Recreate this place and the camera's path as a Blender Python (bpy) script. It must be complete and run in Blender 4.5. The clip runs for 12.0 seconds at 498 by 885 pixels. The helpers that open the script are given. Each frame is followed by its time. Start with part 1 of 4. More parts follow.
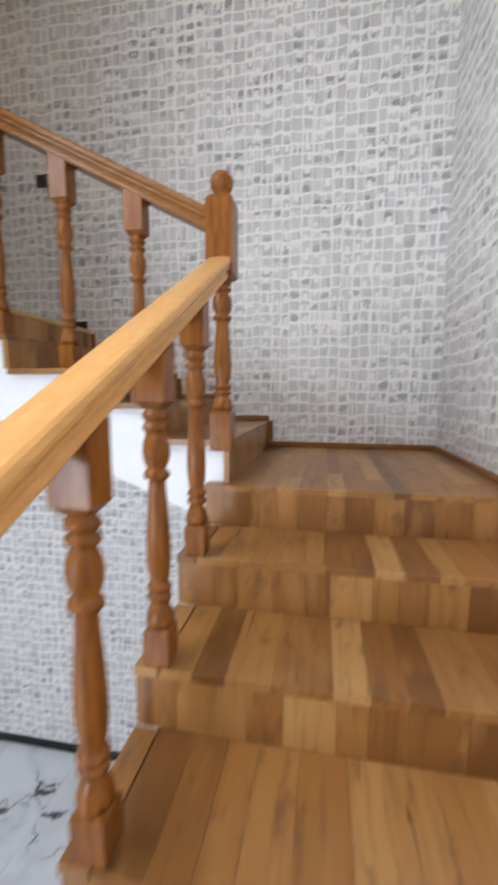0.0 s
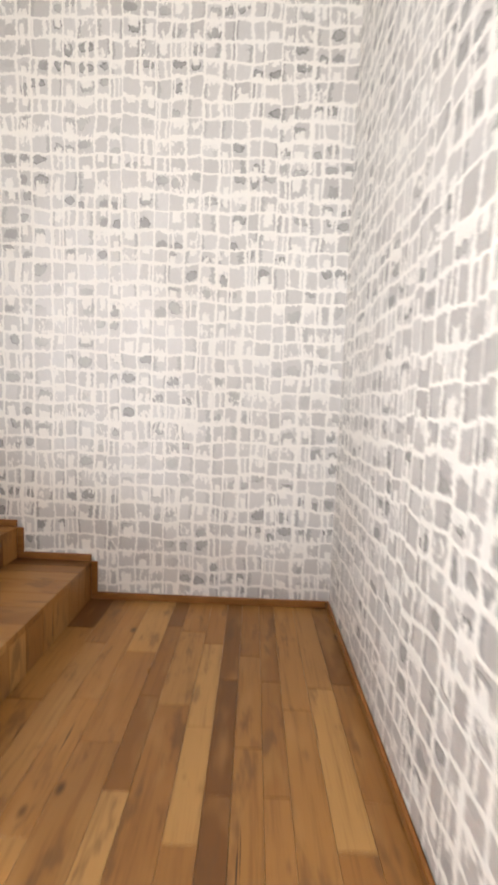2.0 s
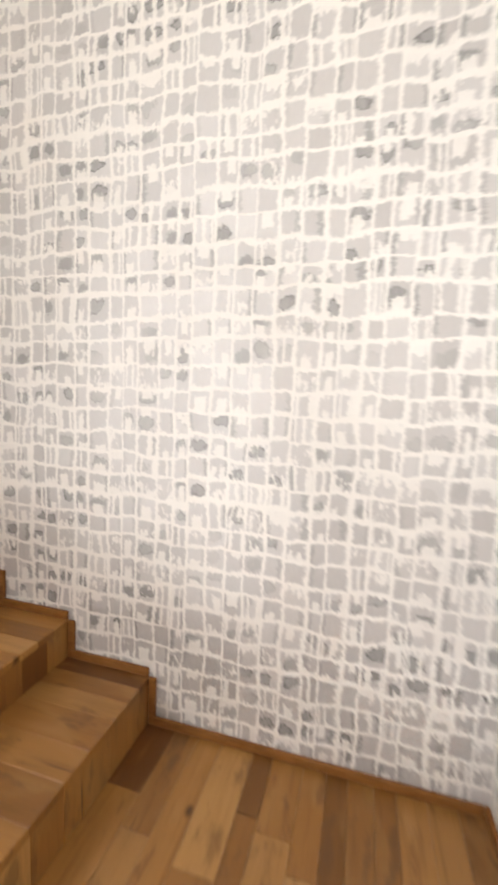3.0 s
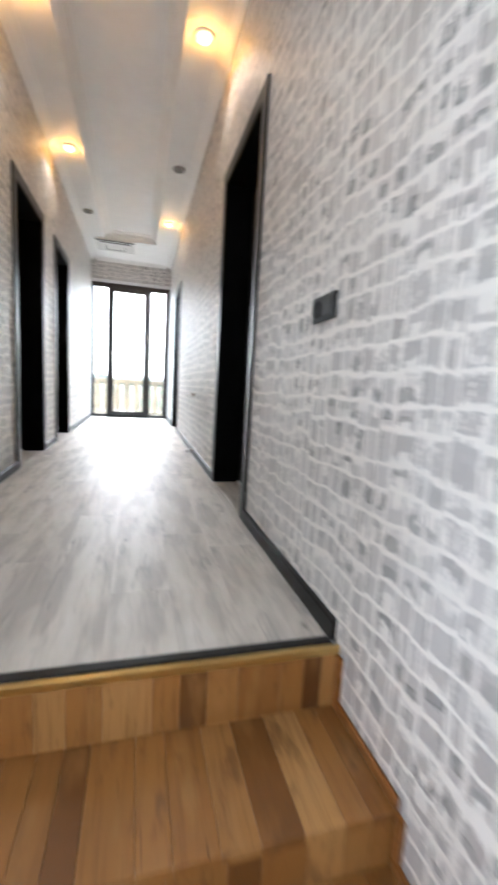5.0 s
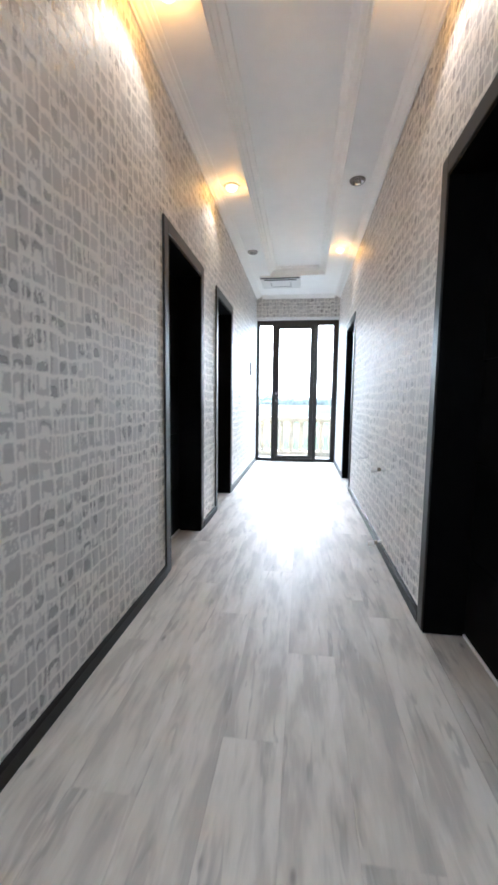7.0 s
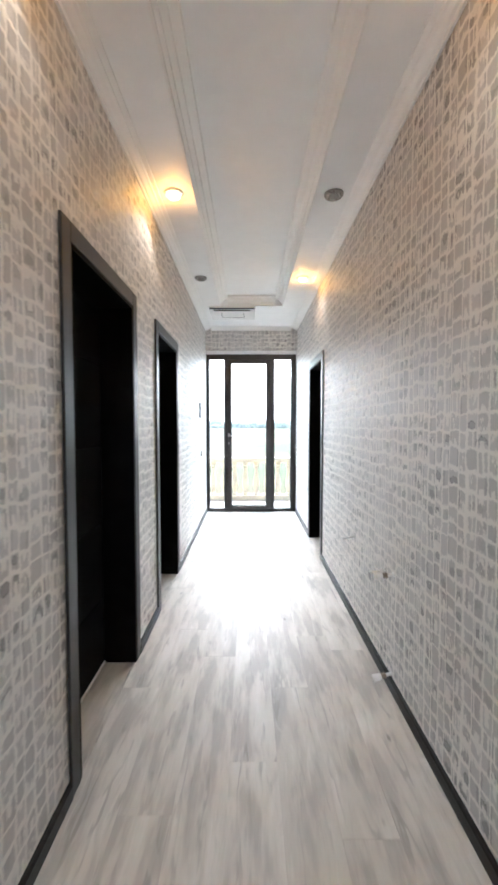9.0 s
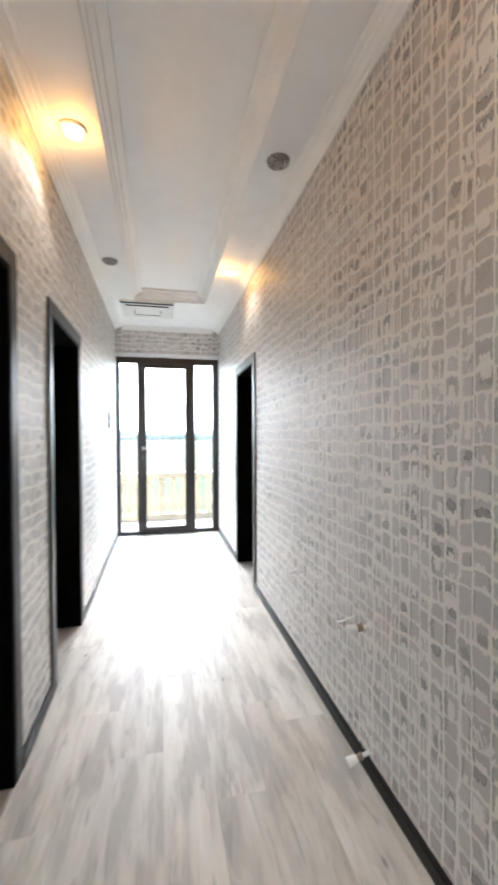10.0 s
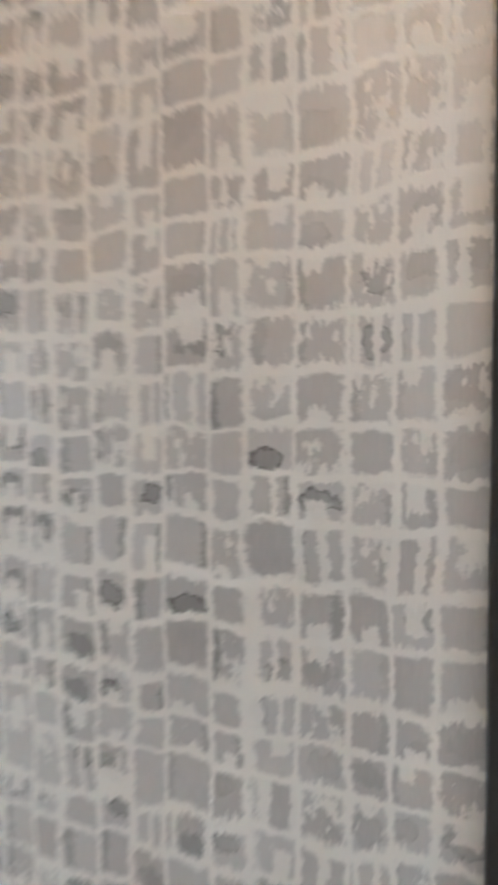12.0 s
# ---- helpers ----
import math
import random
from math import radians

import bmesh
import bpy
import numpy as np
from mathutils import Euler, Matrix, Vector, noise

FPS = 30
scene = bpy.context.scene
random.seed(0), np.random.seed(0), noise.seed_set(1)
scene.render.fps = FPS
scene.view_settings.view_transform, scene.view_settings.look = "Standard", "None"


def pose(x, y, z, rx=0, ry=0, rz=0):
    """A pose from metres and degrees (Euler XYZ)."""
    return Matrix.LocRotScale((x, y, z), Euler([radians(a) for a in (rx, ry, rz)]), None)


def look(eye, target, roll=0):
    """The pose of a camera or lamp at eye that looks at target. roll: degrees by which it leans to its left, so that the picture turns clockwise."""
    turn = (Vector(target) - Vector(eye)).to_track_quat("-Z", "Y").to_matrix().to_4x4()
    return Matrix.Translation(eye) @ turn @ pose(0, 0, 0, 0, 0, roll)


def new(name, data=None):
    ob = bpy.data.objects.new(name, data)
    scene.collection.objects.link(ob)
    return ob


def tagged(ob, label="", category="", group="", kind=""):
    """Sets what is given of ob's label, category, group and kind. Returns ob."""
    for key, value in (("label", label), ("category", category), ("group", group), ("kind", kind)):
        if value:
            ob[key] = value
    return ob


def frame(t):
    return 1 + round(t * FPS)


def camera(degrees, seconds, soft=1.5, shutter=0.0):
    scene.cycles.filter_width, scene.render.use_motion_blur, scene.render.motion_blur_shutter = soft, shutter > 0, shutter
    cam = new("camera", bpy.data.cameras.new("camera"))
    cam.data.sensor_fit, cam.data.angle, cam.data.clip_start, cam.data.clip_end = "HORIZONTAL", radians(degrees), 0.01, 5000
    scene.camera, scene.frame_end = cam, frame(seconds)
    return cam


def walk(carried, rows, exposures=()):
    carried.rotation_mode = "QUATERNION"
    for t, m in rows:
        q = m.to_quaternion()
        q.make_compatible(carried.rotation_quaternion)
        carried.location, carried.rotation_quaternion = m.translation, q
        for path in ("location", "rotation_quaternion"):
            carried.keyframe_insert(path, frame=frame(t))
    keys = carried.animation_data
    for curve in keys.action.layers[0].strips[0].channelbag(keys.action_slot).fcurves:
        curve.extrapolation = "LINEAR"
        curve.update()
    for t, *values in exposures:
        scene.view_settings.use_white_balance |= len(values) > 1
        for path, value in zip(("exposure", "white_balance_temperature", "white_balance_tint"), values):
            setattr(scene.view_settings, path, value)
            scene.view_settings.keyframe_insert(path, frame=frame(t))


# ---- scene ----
cam = camera(63.1, 12.0, soft=2.9, shutter=0.5)
PATH = [
    (0, (-0.657, -2.521, -0.403), (-1.01, -0.567, -0.647), 0.2),
    (0.5, (-0.554, -2.311, -0.253), (-0.621, -0.321, -0.439), 1.4),
    (1, (-0.406, -2.082, -0.152), (-0.3, -0.093, -0.332), 2.1),
    (1.5, (-0.355, -1.849, -0.027), (-0.235, 0.142, -0.172), 2.2),
    (2, (-0.338, -1.615, 0.089), (-0.358, 0.376, -0.096), 2.1),
    (2.5, (-0.331, -1.368, 0.201), (-0.583, 0.608, 0.027), 1.9),
    (2.7, (-0.343, -1.256, 0.241), (-0.695, 0.704, 0.06), 2.0),
    (4.3, (-0.82, -0.62, 0.618), (-2.377, 0.61, 0.366), 4.1),
    (4.5, (-0.932, -0.591, 0.641), (-2.625, 0.443, 0.388), 4.1),
    (4.6, (-0.991, -0.581, 0.652), (-2.74, 0.349, 0.379), 3.7),
    (4.8, (-1.118, -0.559, 0.673), (-2.962, 0.165, 0.395), 3.4),
    (5, (-1.25, -0.551, 0.689), (-3.159, -0.019, 0.424), 3.3),
    (5.5, (-1.56, -0.545, 0.788), (-3.54, -0.442, 0.524), 2.3),
    (6, (-1.796, -0.605, 0.921), (-3.776, -0.728, 0.663), 1.6),
    (6.5, (-1.997, -0.603, 0.989), (-3.966, -0.86, 0.752), 1.0),
    (7, (-2.208, -0.598, 1.07), (-4.181, -0.85, 0.864), 0.7),
    (7.2, (-2.274, -0.63, 1.073), (-4.258, -0.826, 0.909), 0.6),
    (8.8, (-3.0, -0.737, 1.374), (-4.997, -0.779, 1.27), -0.0),
    (9, (-3.085, -0.744, 1.369), (-5.083, -0.741, 1.28), -0.0),
    (9.5, (-3.358, -0.783, 1.39), (-5.35, -0.621, 1.324), -0.1),
    (10, (-3.641, -0.828, 1.374), (-5.594, -0.397, 1.339), -0.2),
    (10.5, (-3.92, -0.815, 1.382), (-5.731, 0.033, 1.362), -0.4),
    (11, (-4.145, -0.784, 1.395), (-5.676, 0.503, 1.371), -0.5),
    (11.5, (-4.288, -0.68, 1.397), (-5.361, 1.007, 1.34), -0.6),
    (12, (-4.32, -0.501, 1.404), (-4.853, 1.427, 1.339), -0.2),
]
walk(cam, [(t, look(eye, target, roll)) for t, eye, target, roll in PATH],
     exposures=[(0.0, 3.40, 6000, 10), (0.8, 3.62, 6350, 11), (1.5, 3.74, 6600, 12), (2.7, 3.93, 6900, 12), (4.3, 3.98, 6250, 9), (5.0, 4.36, 5500, 7), (5.5, 4.46, 5200, 6),
                (7.2, 4.48, 5050, 5), (9.0, 4.50, 5350, 6), (10.0, 4.55, 5450, 6), (10.7, 4.40, 5700, 6), (11.3, 4.36, 5600, 6), (12.0, 4.98, 5150, 3)])

# ---- main measures ----
WEST, CORR = -9.36, -1.40          # inner face of the end wall, inner face of the corridor's south wall
CEIL, LOW, LAND = 2.85, -3.14, -0.735
THICK = 0.24
WELL_W, WELL_S = -2.30, -6.60      # west and south faces of the stairwell above the upper floor
DOOR_TOP = 2.03
R1, R2 = (-4.108, -3.290), (-7.955, -7.187)
L1, L2 = (-5.380, -4.585), (-6.763, -6.018)
OUT = WEST - 0.30

# ---- light ----
world = bpy.data.worlds.new("sky")
scene.world = world
world.use_nodes = True
wt = world.node_tree
sky = wt.nodes.new("ShaderNodeTexSky")
sky.sky_type = "NISHITA"
sky.sun_disc = False
sky.sun_elevation = radians(37)
sky.sun_rotation = radians(-90)
sky.air_density = 0.7
sky.dust_density = 4.0
sky.ozone_density = 0.6
wt.links.new(sky.outputs[0], wt.nodes["Background"].inputs[0])
wt.nodes["Background"].inputs[1].default_value = 0.038


def lamp(name, kind, energy, colour, m, **kw):
    d = bpy.data.lights.new(name, kind)
    d.energy, d.color = energy, colour
    for key, value in kw.items():
        if key == "angle":
            d.angle = value
        elif key == "size":
            d.size = value
        elif key == "size_y":
            d.shape = "RECTANGLE"
            d.size_y = value
        elif key == "spot_size":
            d.spot_size = value
        elif key == "blend":
            d.spot_blend = value
        elif key == "radius":
            d.shadow_soft_size = value
    ob = new(name, d)
    ob.matrix_world = m
    return ob


# a broad hazy sun in the west, beyond the balcony
lamp("sun", "SUN", 0.66, (0.85, 0.945, 1.0), look((0, 0, 0), (0.80, 0.02, -0.60)), angle=radians(110))
COOL_FILL = (0.88, 0.94, 1.0)
# added fill lamps at assumed, unseen openings of the stairwell and the hall below
lamp("stairwell_fill", "AREA", 4.7, (0.86, 0.945, 1.0), look((WELL_W - 0.12, -2.95, 1.45), (0.0, -3.05, 0.8)), size=2.3, size_y=1.9)
lamp("stairwell_fill", "AREA", 2.0, (1.0, 0.84, 0.66), look((-1.15, -6.70, 1.3), (-1.15, 0, 0.6)), size=1.7, size_y=2.0)
lamp("hall_fill", "AREA", 16, COOL_FILL, look((-3.6, -6.70, -1.6), (-3.0, 0, -2.2)), size=1.8, size_y=1.8)
WARM = (1.0, 0.44, 0.075)

# ---- materials ----


class Nodes:
    """A small builder of node materials."""

    def __init__(self, name):
        self.mat = bpy.data.materials.new(name)
        self.mat.use_nodes = True
        self.tree = self.mat.node_tree
        self.bsdf = self.tree.nodes["Principled BSDF"]

    def put(self, socket, value):
        if isinstance(value, bpy.types.NodeSocket):
            self.tree.links.new(value, socket)
        elif isinstance(value, tuple) and len(value) == 3 and socket.type == "RGBA":
            socket.default_value = (*value, 1)
        else:
            socket.default_value = value

    def m(self, op, a, b=0.0, c=0.0):
        n = self.tree.nodes.new("ShaderNodeMath")
        n.operation = op
        for k, v in enumerate((a, b, c)):
            self.put(n.inputs[k], v)
        return n.outputs[0]

    def step(self, x, lo, hi):
        n = self.tree.nodes.new("ShaderNodeMapRange")
        n.interpolation_type = "SMOOTHSTEP"
        for k, v in enumerate((x, lo, hi)):
            self.put(n.inputs[k], v)
        return n.outputs[0]

    def xyz(self, a, b, c=0.0):
        n = self.tree.nodes.new("ShaderNodeCombineXYZ")
        for k, v in enumerate((a, b, c)):
            self.put(n.inputs[k], v)
        return n.outputs[0]

    def split(self, v):
        n = self.tree.nodes.new("ShaderNodeSeparateXYZ")
        self.put(n.inputs[0], v)
        return n.outputs[0], n.outputs[1], n.outputs[2]

    def noise(self, v, scale, detail=2.0, rough=0.5, colour=False):
        n = self.tree.nodes.new("ShaderNodeTexNoise")
        self.put(n.inputs["Vector"], v)
        n.inputs["Scale"].default_value = scale
        n.inputs["Detail"].default_value = detail
        n.inputs["Roughness"].default_value = rough
        return n.outputs["Color" if colour else "Fac"]

    def white(self, v):
        n = self.tree.nodes.new("ShaderNodeTexWhiteNoise")
        n.noise_dimensions = "3D"
        self.put(n.inputs["Vector"], v)
        return n.outputs["Value"]

    def voronoi(self, v, scale, feature="F1"):
        n = self.tree.nodes.new("ShaderNodeTexVoronoi")
        n.feature = feature
        self.put(n.inputs["Vector"], v)
        n.inputs["Scale"].default_value = scale
        return n.outputs["Distance"]

    def mix(self, f, a, b):
        n = self.tree.nodes.new("ShaderNodeMix")
        n.data_type = "RGBA"
        self.put(n.inputs[0], f)
        self.put(n.inputs[6], a)
        self.put(n.inputs[7], b)
        return n.outputs[2]

    def ramp(self, f, stops):
        n = self.tree.nodes.new("ShaderNodeValToRGB")
        e = n.color_ramp.elements
        while len(e) < len(stops):
            e.new(0.5)
        for k, (p, c) in enumerate(stops):
            e[k].position, e[k].color = p, (*c, 1)
        self.put(n.inputs[0], f)
        return n.outputs[0]

    def coords(self, kind="Object"):
        return self.tree.nodes.new("ShaderNodeTexCoord").outputs[kind]

    def place(self):
        return self.tree.nodes.new("ShaderNodeNewGeometry").outputs["Position"]

    def chance(self):
        return self.tree.nodes.new("ShaderNodeObjectInfo").outputs["Random"]

    def vec(self, op, a, b):
        n = self.tree.nodes.new("ShaderNodeVectorMath")
        n.operation = op
        self.put(n.inputs[0], a)
        self.put(n.inputs[1], b)
        return n.outputs[0]

    def bump(self, h, strength=0.3, distance=0.002):
        n = self.tree.nodes.new("ShaderNodeBump")
        n.inputs["Strength"].default_value = strength
        n.inputs["Distance"].default_value = distance
        self.put(n.inputs["Height"], h)
        self.put(self.bsdf.inputs["Normal"], n.outputs[0])

    def done(self, colour, rough=0.5, metal=0.0, coat=0.0, spec=0.5):
        self.put(self.bsdf.inputs["Base Color"], colour)
        self.put(self.bsdf.inputs["Roughness"], rough)
        self.bsdf.inputs["Metallic"].default_value = metal
        self.bsdf.inputs["Coat Weight"].default_value = coat
        self.bsdf.inputs["Coat Roughness"].default_value = 0.12
        self.bsdf.inputs["Specular IOR Level"].default_value = spec
        return self.mat


def wallpaper():
    """Vinyl wallpaper: a wavy net of pale lines over grey brushed blocks about 6 cm wide, with a soft sheen."""
    n = Nodes("wallpaper")

    def sub(p, q):
        return n.m("SUBTRACT", p, q)

    def mul(p, q):
        return n.m("MULTIPLY", p, q)

    def add(p, q):
        return n.m("ADD", p, q)

    def inv(p):
        return n.m("SUBTRACT", 1.0, p)

    def between(r, lo, hi):
        return mul(n.m("GREATER_THAN", r, lo), n.m("LESS_THAN", r, hi))
    x, y, z = n.split(n.place())
    u = sub(x, y)
    p = n.xyz(u, z)
    wob = n.noise(p, 6.0, 2.0)
    wob2 = n.noise(n.xyz(add(u, 31.0), z), 5.0, 3.0, 0.6)
    fine = n.noise(p, 70.0, 3.0, 0.6)
    fine2 = n.noise(n.xyz(u, add(z, 17.0)), 70.0, 3.0, 0.6)
    col_jit = n.noise(n.xyz(u, 0.0), 11.0, 1.0)
    row_jit = n.noise(n.xyz(0.0, z), 9.0, 1.0)
    gu = add(mul(u, 1 / 0.058), add(mul(wob, 0.50), mul(col_jit, 1.25)))
    gv = add(mul(z, 1 / 0.067), add(mul(wob2, 0.95), mul(row_jit, 0.7)))
    gu = add(gu, mul(sub(fine, 0.5), 0.30))
    gv = add(gv, mul(sub(fine2, 0.5), 0.26))
    cu = n.m("FLOOR", gu)
    # neighbouring columns are a little out of step
    gv = add(gv, mul(n.white(n.xyz(cu, 3.5, 0.5)), 0.20))
    cv = n.m("FLOOR", gv)
    lu, lv = sub(gu, cu), sub(gv, cv)
    r1, r2, r3, r4, r5, r6 = (n.white(n.xyz(cu, cv, k)) for k in (1.5, 7.5, 13.5, 21.5, 33.5, 41.5))
    du = sub(0.5, n.m("ABSOLUTE", sub(lu, 0.5)))
    dv = sub(0.5, n.m("ABSOLUTE", sub(lv, 0.5)))
    near = n.m("SMOOTH_MIN", du, dv, 0.16)
    # the brush leaves ragged ends at the top and bottom and cleaner sides
    comb = n.noise(n.xyz(mul(u, 2.2), mul(z, 0.55)), 60.0, 3.0, 0.65)
    comb_side = n.noise(n.xyz(mul(u, 0.5), mul(z, 2.0)), 70.0, 3.0, 0.65)
    edge = add(0.038, mul(r3, 0.070))
    block = n.step(add(near, mul(sub(comb_side, 0.5), 0.07)), sub(edge, 0.045), add(edge, 0.055))
    ragged = n.step(add(dv, mul(sub(comb, 0.5), 0.75)), 0.05, 0.13)
    block = mul(block, n.m("MAXIMUM", ragged, n.m("LESS_THAN", r6, 0.55)))
    # some blocks are split by upright strokes, some are open below or above, some half wiped off
    stripes = n.step(n.m("SINE", add(mul(lu, add(9.0, mul(r2, 8.0))), mul(r3, 6.0))), -0.72, -0.30)
    gap = n.step(add(n.m("ABSOLUTE", sub(lu, add(0.40, mul(r5, 0.2)))), mul(sub(fine2, 0.5), 0.22)), 0.25, 0.17)
    rise = add(add(0.30, mul(r4, 0.38)), mul(sub(comb, 0.5), 0.5))
    open_low = mul(gap, n.step(sub(lv, rise), 0.04, -0.04))
    open_top = mul(gap, n.step(sub(inv(lv), rise), 0.04, -0.04))
    scrape = n.noise(n.xyz(mul(u, 1.5), mul(z, 0.7)), 44.0, 3.0, 0.6)
    wiped = n.step(add(scrape, mul(sub(lv, 0.5), sub(r2, 0.4))), 0.52, 0.59)
    cut = add(add(mul(between(r1, 0.0, 0.17), inv(stripes)), mul(between(r1, 0.17, 0.33), open_low)),
              add(mul(between(r1, 0.33, 0.44), open_top), mul(between(r1, 0.44, 0.66), wiped)))
    ink = mul(block, inv(mul(n.m("MINIMUM", cut, 1.0), 0.88)))
    # a darker second pass: a blob in one half of some blocks, a stroke down one side of others
    ou = mul(sub(lu, add(0.30, mul(r5, 0.4))), 1.5)
    ov = mul(sub(lv, add(0.25, mul(r4, 0.5))), 2.0)
    spot = add(n.m("SQRT", add(mul(ou, ou), mul(ov, ov))), mul(sub(scrape, 0.5), 0.9))
    blob = mul(n.step(spot, 0.56, 0.47), n.m("GREATER_THAN", r6, 0.66))
    rim = mul(mul(n.step(spot, 0.36, 0.50), blob), n.m("GREATER_THAN", r2, 0.25))
    stroke = mul(n.step(add(n.m("ABSOLUTE", sub(lu, add(0.16, mul(n.m("GREATER_THAN", r3, 0.5), 0.68)))), mul(sub(comb_side, 0.5), 0.45)), 0.14, 0.06), between(r6, 0.25, 0.62))
    patchy = n.step(n.noise(n.xyz(u, add(z, 60.0)), 2.0, 2.0), 0.36, 0.60)
    dark = mul(n.m("MAXIMUM", blob, mul(stroke, 0.8)), add(0.18, mul(patchy, 0.80)))
    brush = n.noise(n.xyz(mul(u, 3.0), mul(z, 0.4)), 90.0, 2.0)
    large = n.noise(p, 1.3, 3.0)
    grey = n.mix(r2, (0.49, 0.465, 0.447), (0.62, 0.592, 0.57))
    grey = n.mix(mul(scrape, 0.30), grey, (0.34, 0.33, 0.325))
    grey = n.mix(mul(dark, 0.68), grey, (0.155, 0.150, 0.143))
    grey = n.mix(mul(rim, mul(patchy, 0.75)), grey, (0.065, 0.062, 0.06))
    pale = n.mix(mul(brush, 0.6), (0.78, 0.745, 0.695), (0.70, 0.665, 0.62))
    ink_soft = mul(ink, add(0.78, mul(brush, 0.40)))
    colour = n.mix(n.m("MINIMUM", ink_soft, 1.0), pale, grey)
    colour = n.mix(mul(n.step(large, 0.35, 0.7), 0.10), colour, (0.70, 0.68, 0.66))
    grain = n.noise(p, 350.0, 2.0)
    n.bump(add(mul(ink, -0.8), add(mul(grain, 0.25), mul(brush, 0.5))), 0.40, 0.0011)
    rough = add(sub(0.54, mul(ink, 0.04)), mul(n.noise(p, 40.0, 3.0), 0.10))
    n.done(colour, rough, 0.0, 0.0, 0.36)
    # the grey blocks are printed in a pearly ink
    n.put(n.bsdf.inputs["Metallic"], mul(mul(ink, inv(dark)), 0.42))
    return n.mat


def stair_wood():
    """Lacquered hardwood strips, each of its own tone, with grain, knots and open cracks."""
    n = Nodes("stair_wood")
    o = n.coords()
    r = n.chance()
    v = n.vec("ADD", o, n.xyz(n.m("MULTIPLY", r, 37.0), n.m("MULTIPLY", r, 91.0), n.m("MULTIPLY", r, 53.0)))
    stretch = n.vec("MULTIPLY", v, (0.45, 7.0, 7.0))
    grain = n.noise(stretch, 8.0, 5.0, 0.62)
    fine = n.noise(n.vec("MULTIPLY", v, (1.0, 22.0, 22.0)), 30.0, 2.0)
    swirl = n.noise(n.vec("MULTIPLY", v, (1.0, 3.0, 3.0)), 5.0, 2.0)
    base = n.ramp(r, [(0.0, (0.125, 0.046, 0.011)), (0.15, (0.210, 0.088, 0.021)), (0.38, (0.295, 0.130, 0.033)), (0.62, (0.355, 0.168, 0.046)),
                      (0.78, (0.250, 0.107, 0.026)), (0.9, (0.405, 0.207, 0.064)), (1.0, (0.460, 0.254, 0.088))])
    c = n.mix(n.m("MULTIPLY", n.step(grain, 0.45, 0.75), 0.45), base, (0.125, 0.053, 0.017))
    c = n.mix(n.m("MULTIPLY", n.step(swirl, 0.5, 0.75), 0.35), c, (0.45, 0.245, 0.085))
    c = n.mix(n.m("MULTIPLY", fine, 0.12), c, (0.13, 0.06, 0.025))
    smoke = n.noise(n.vec("MULTIPLY", v, (1.0, 2.6, 2.6)), 7.0, 3.0, 0.6)
    c = n.mix(n.m("MULTIPLY", n.step(smoke, 0.54, 0.70), 0.60), c, (0.125, 0.058, 0.023))
    knot = n.step(n.voronoi(n.vec("MULTIPLY", v, (1.0, 1.7, 1.7)), 3.0), 0.075, 0.015)
    c = n.mix(n.m("MULTIPLY", knot, 0.85), c, (0.05, 0.022, 0.010))
    crack = n.m("MULTIPLY", n.step(n.noise(n.vec("MULTIPLY", v, (1.0, 30.0, 30.0)), 2.6, 2.0, 0.5), 0.70, 0.73), n.step(n.noise(v, 3.0, 1.0), 0.5, 0.56))
    c = n.mix(n.m("MULTIPLY", crack, 0.9), c, (0.04, 0.02, 0.01))
    n.bump(n.m("ADD", n.m("MULTIPLY", grain, 0.4), n.m("SUBTRACT", n.m("MULTIPLY", fine, 0.3), crack)), 0.08, 0.001)
    return n.done(c, n.m("ADD", 0.25, n.m("MULTIPLY", swirl, 0.12)), 0.0, 0.0, 0.36)


def turned_wood(name, dark, light, rough, along=(16.0, 16.0, 1.6)):
    """Lacquered solid wood of the rail and balusters; the grain runs along local z or the long way."""
    n = Nodes(name)
    o = n.coords()
    r = n.chance()
    v = n.vec("ADD", o, n.xyz(n.m("MULTIPLY", r, 17.0), n.m("MULTIPLY", r, 29.0), n.m("MULTIPLY", r, 43.0)))
    g = n.noise(n.vec("MULTIPLY", v, along), 5.0, 4.0, 0.6)
    w = n.noise(v, 3.0, 2.0)
    c = n.mix(n.step(g, 0.3, 0.7), light, dark)
    c = n.mix(n.m("MULTIPLY", w, 0.35), c, dark)
    n.bump(g, 0.10, 0.0008)
    return n.done(c, n.m("ADD", rough, n.m("MULTIPLY", w, 0.05)), 0.0, 0.0, 0.19)


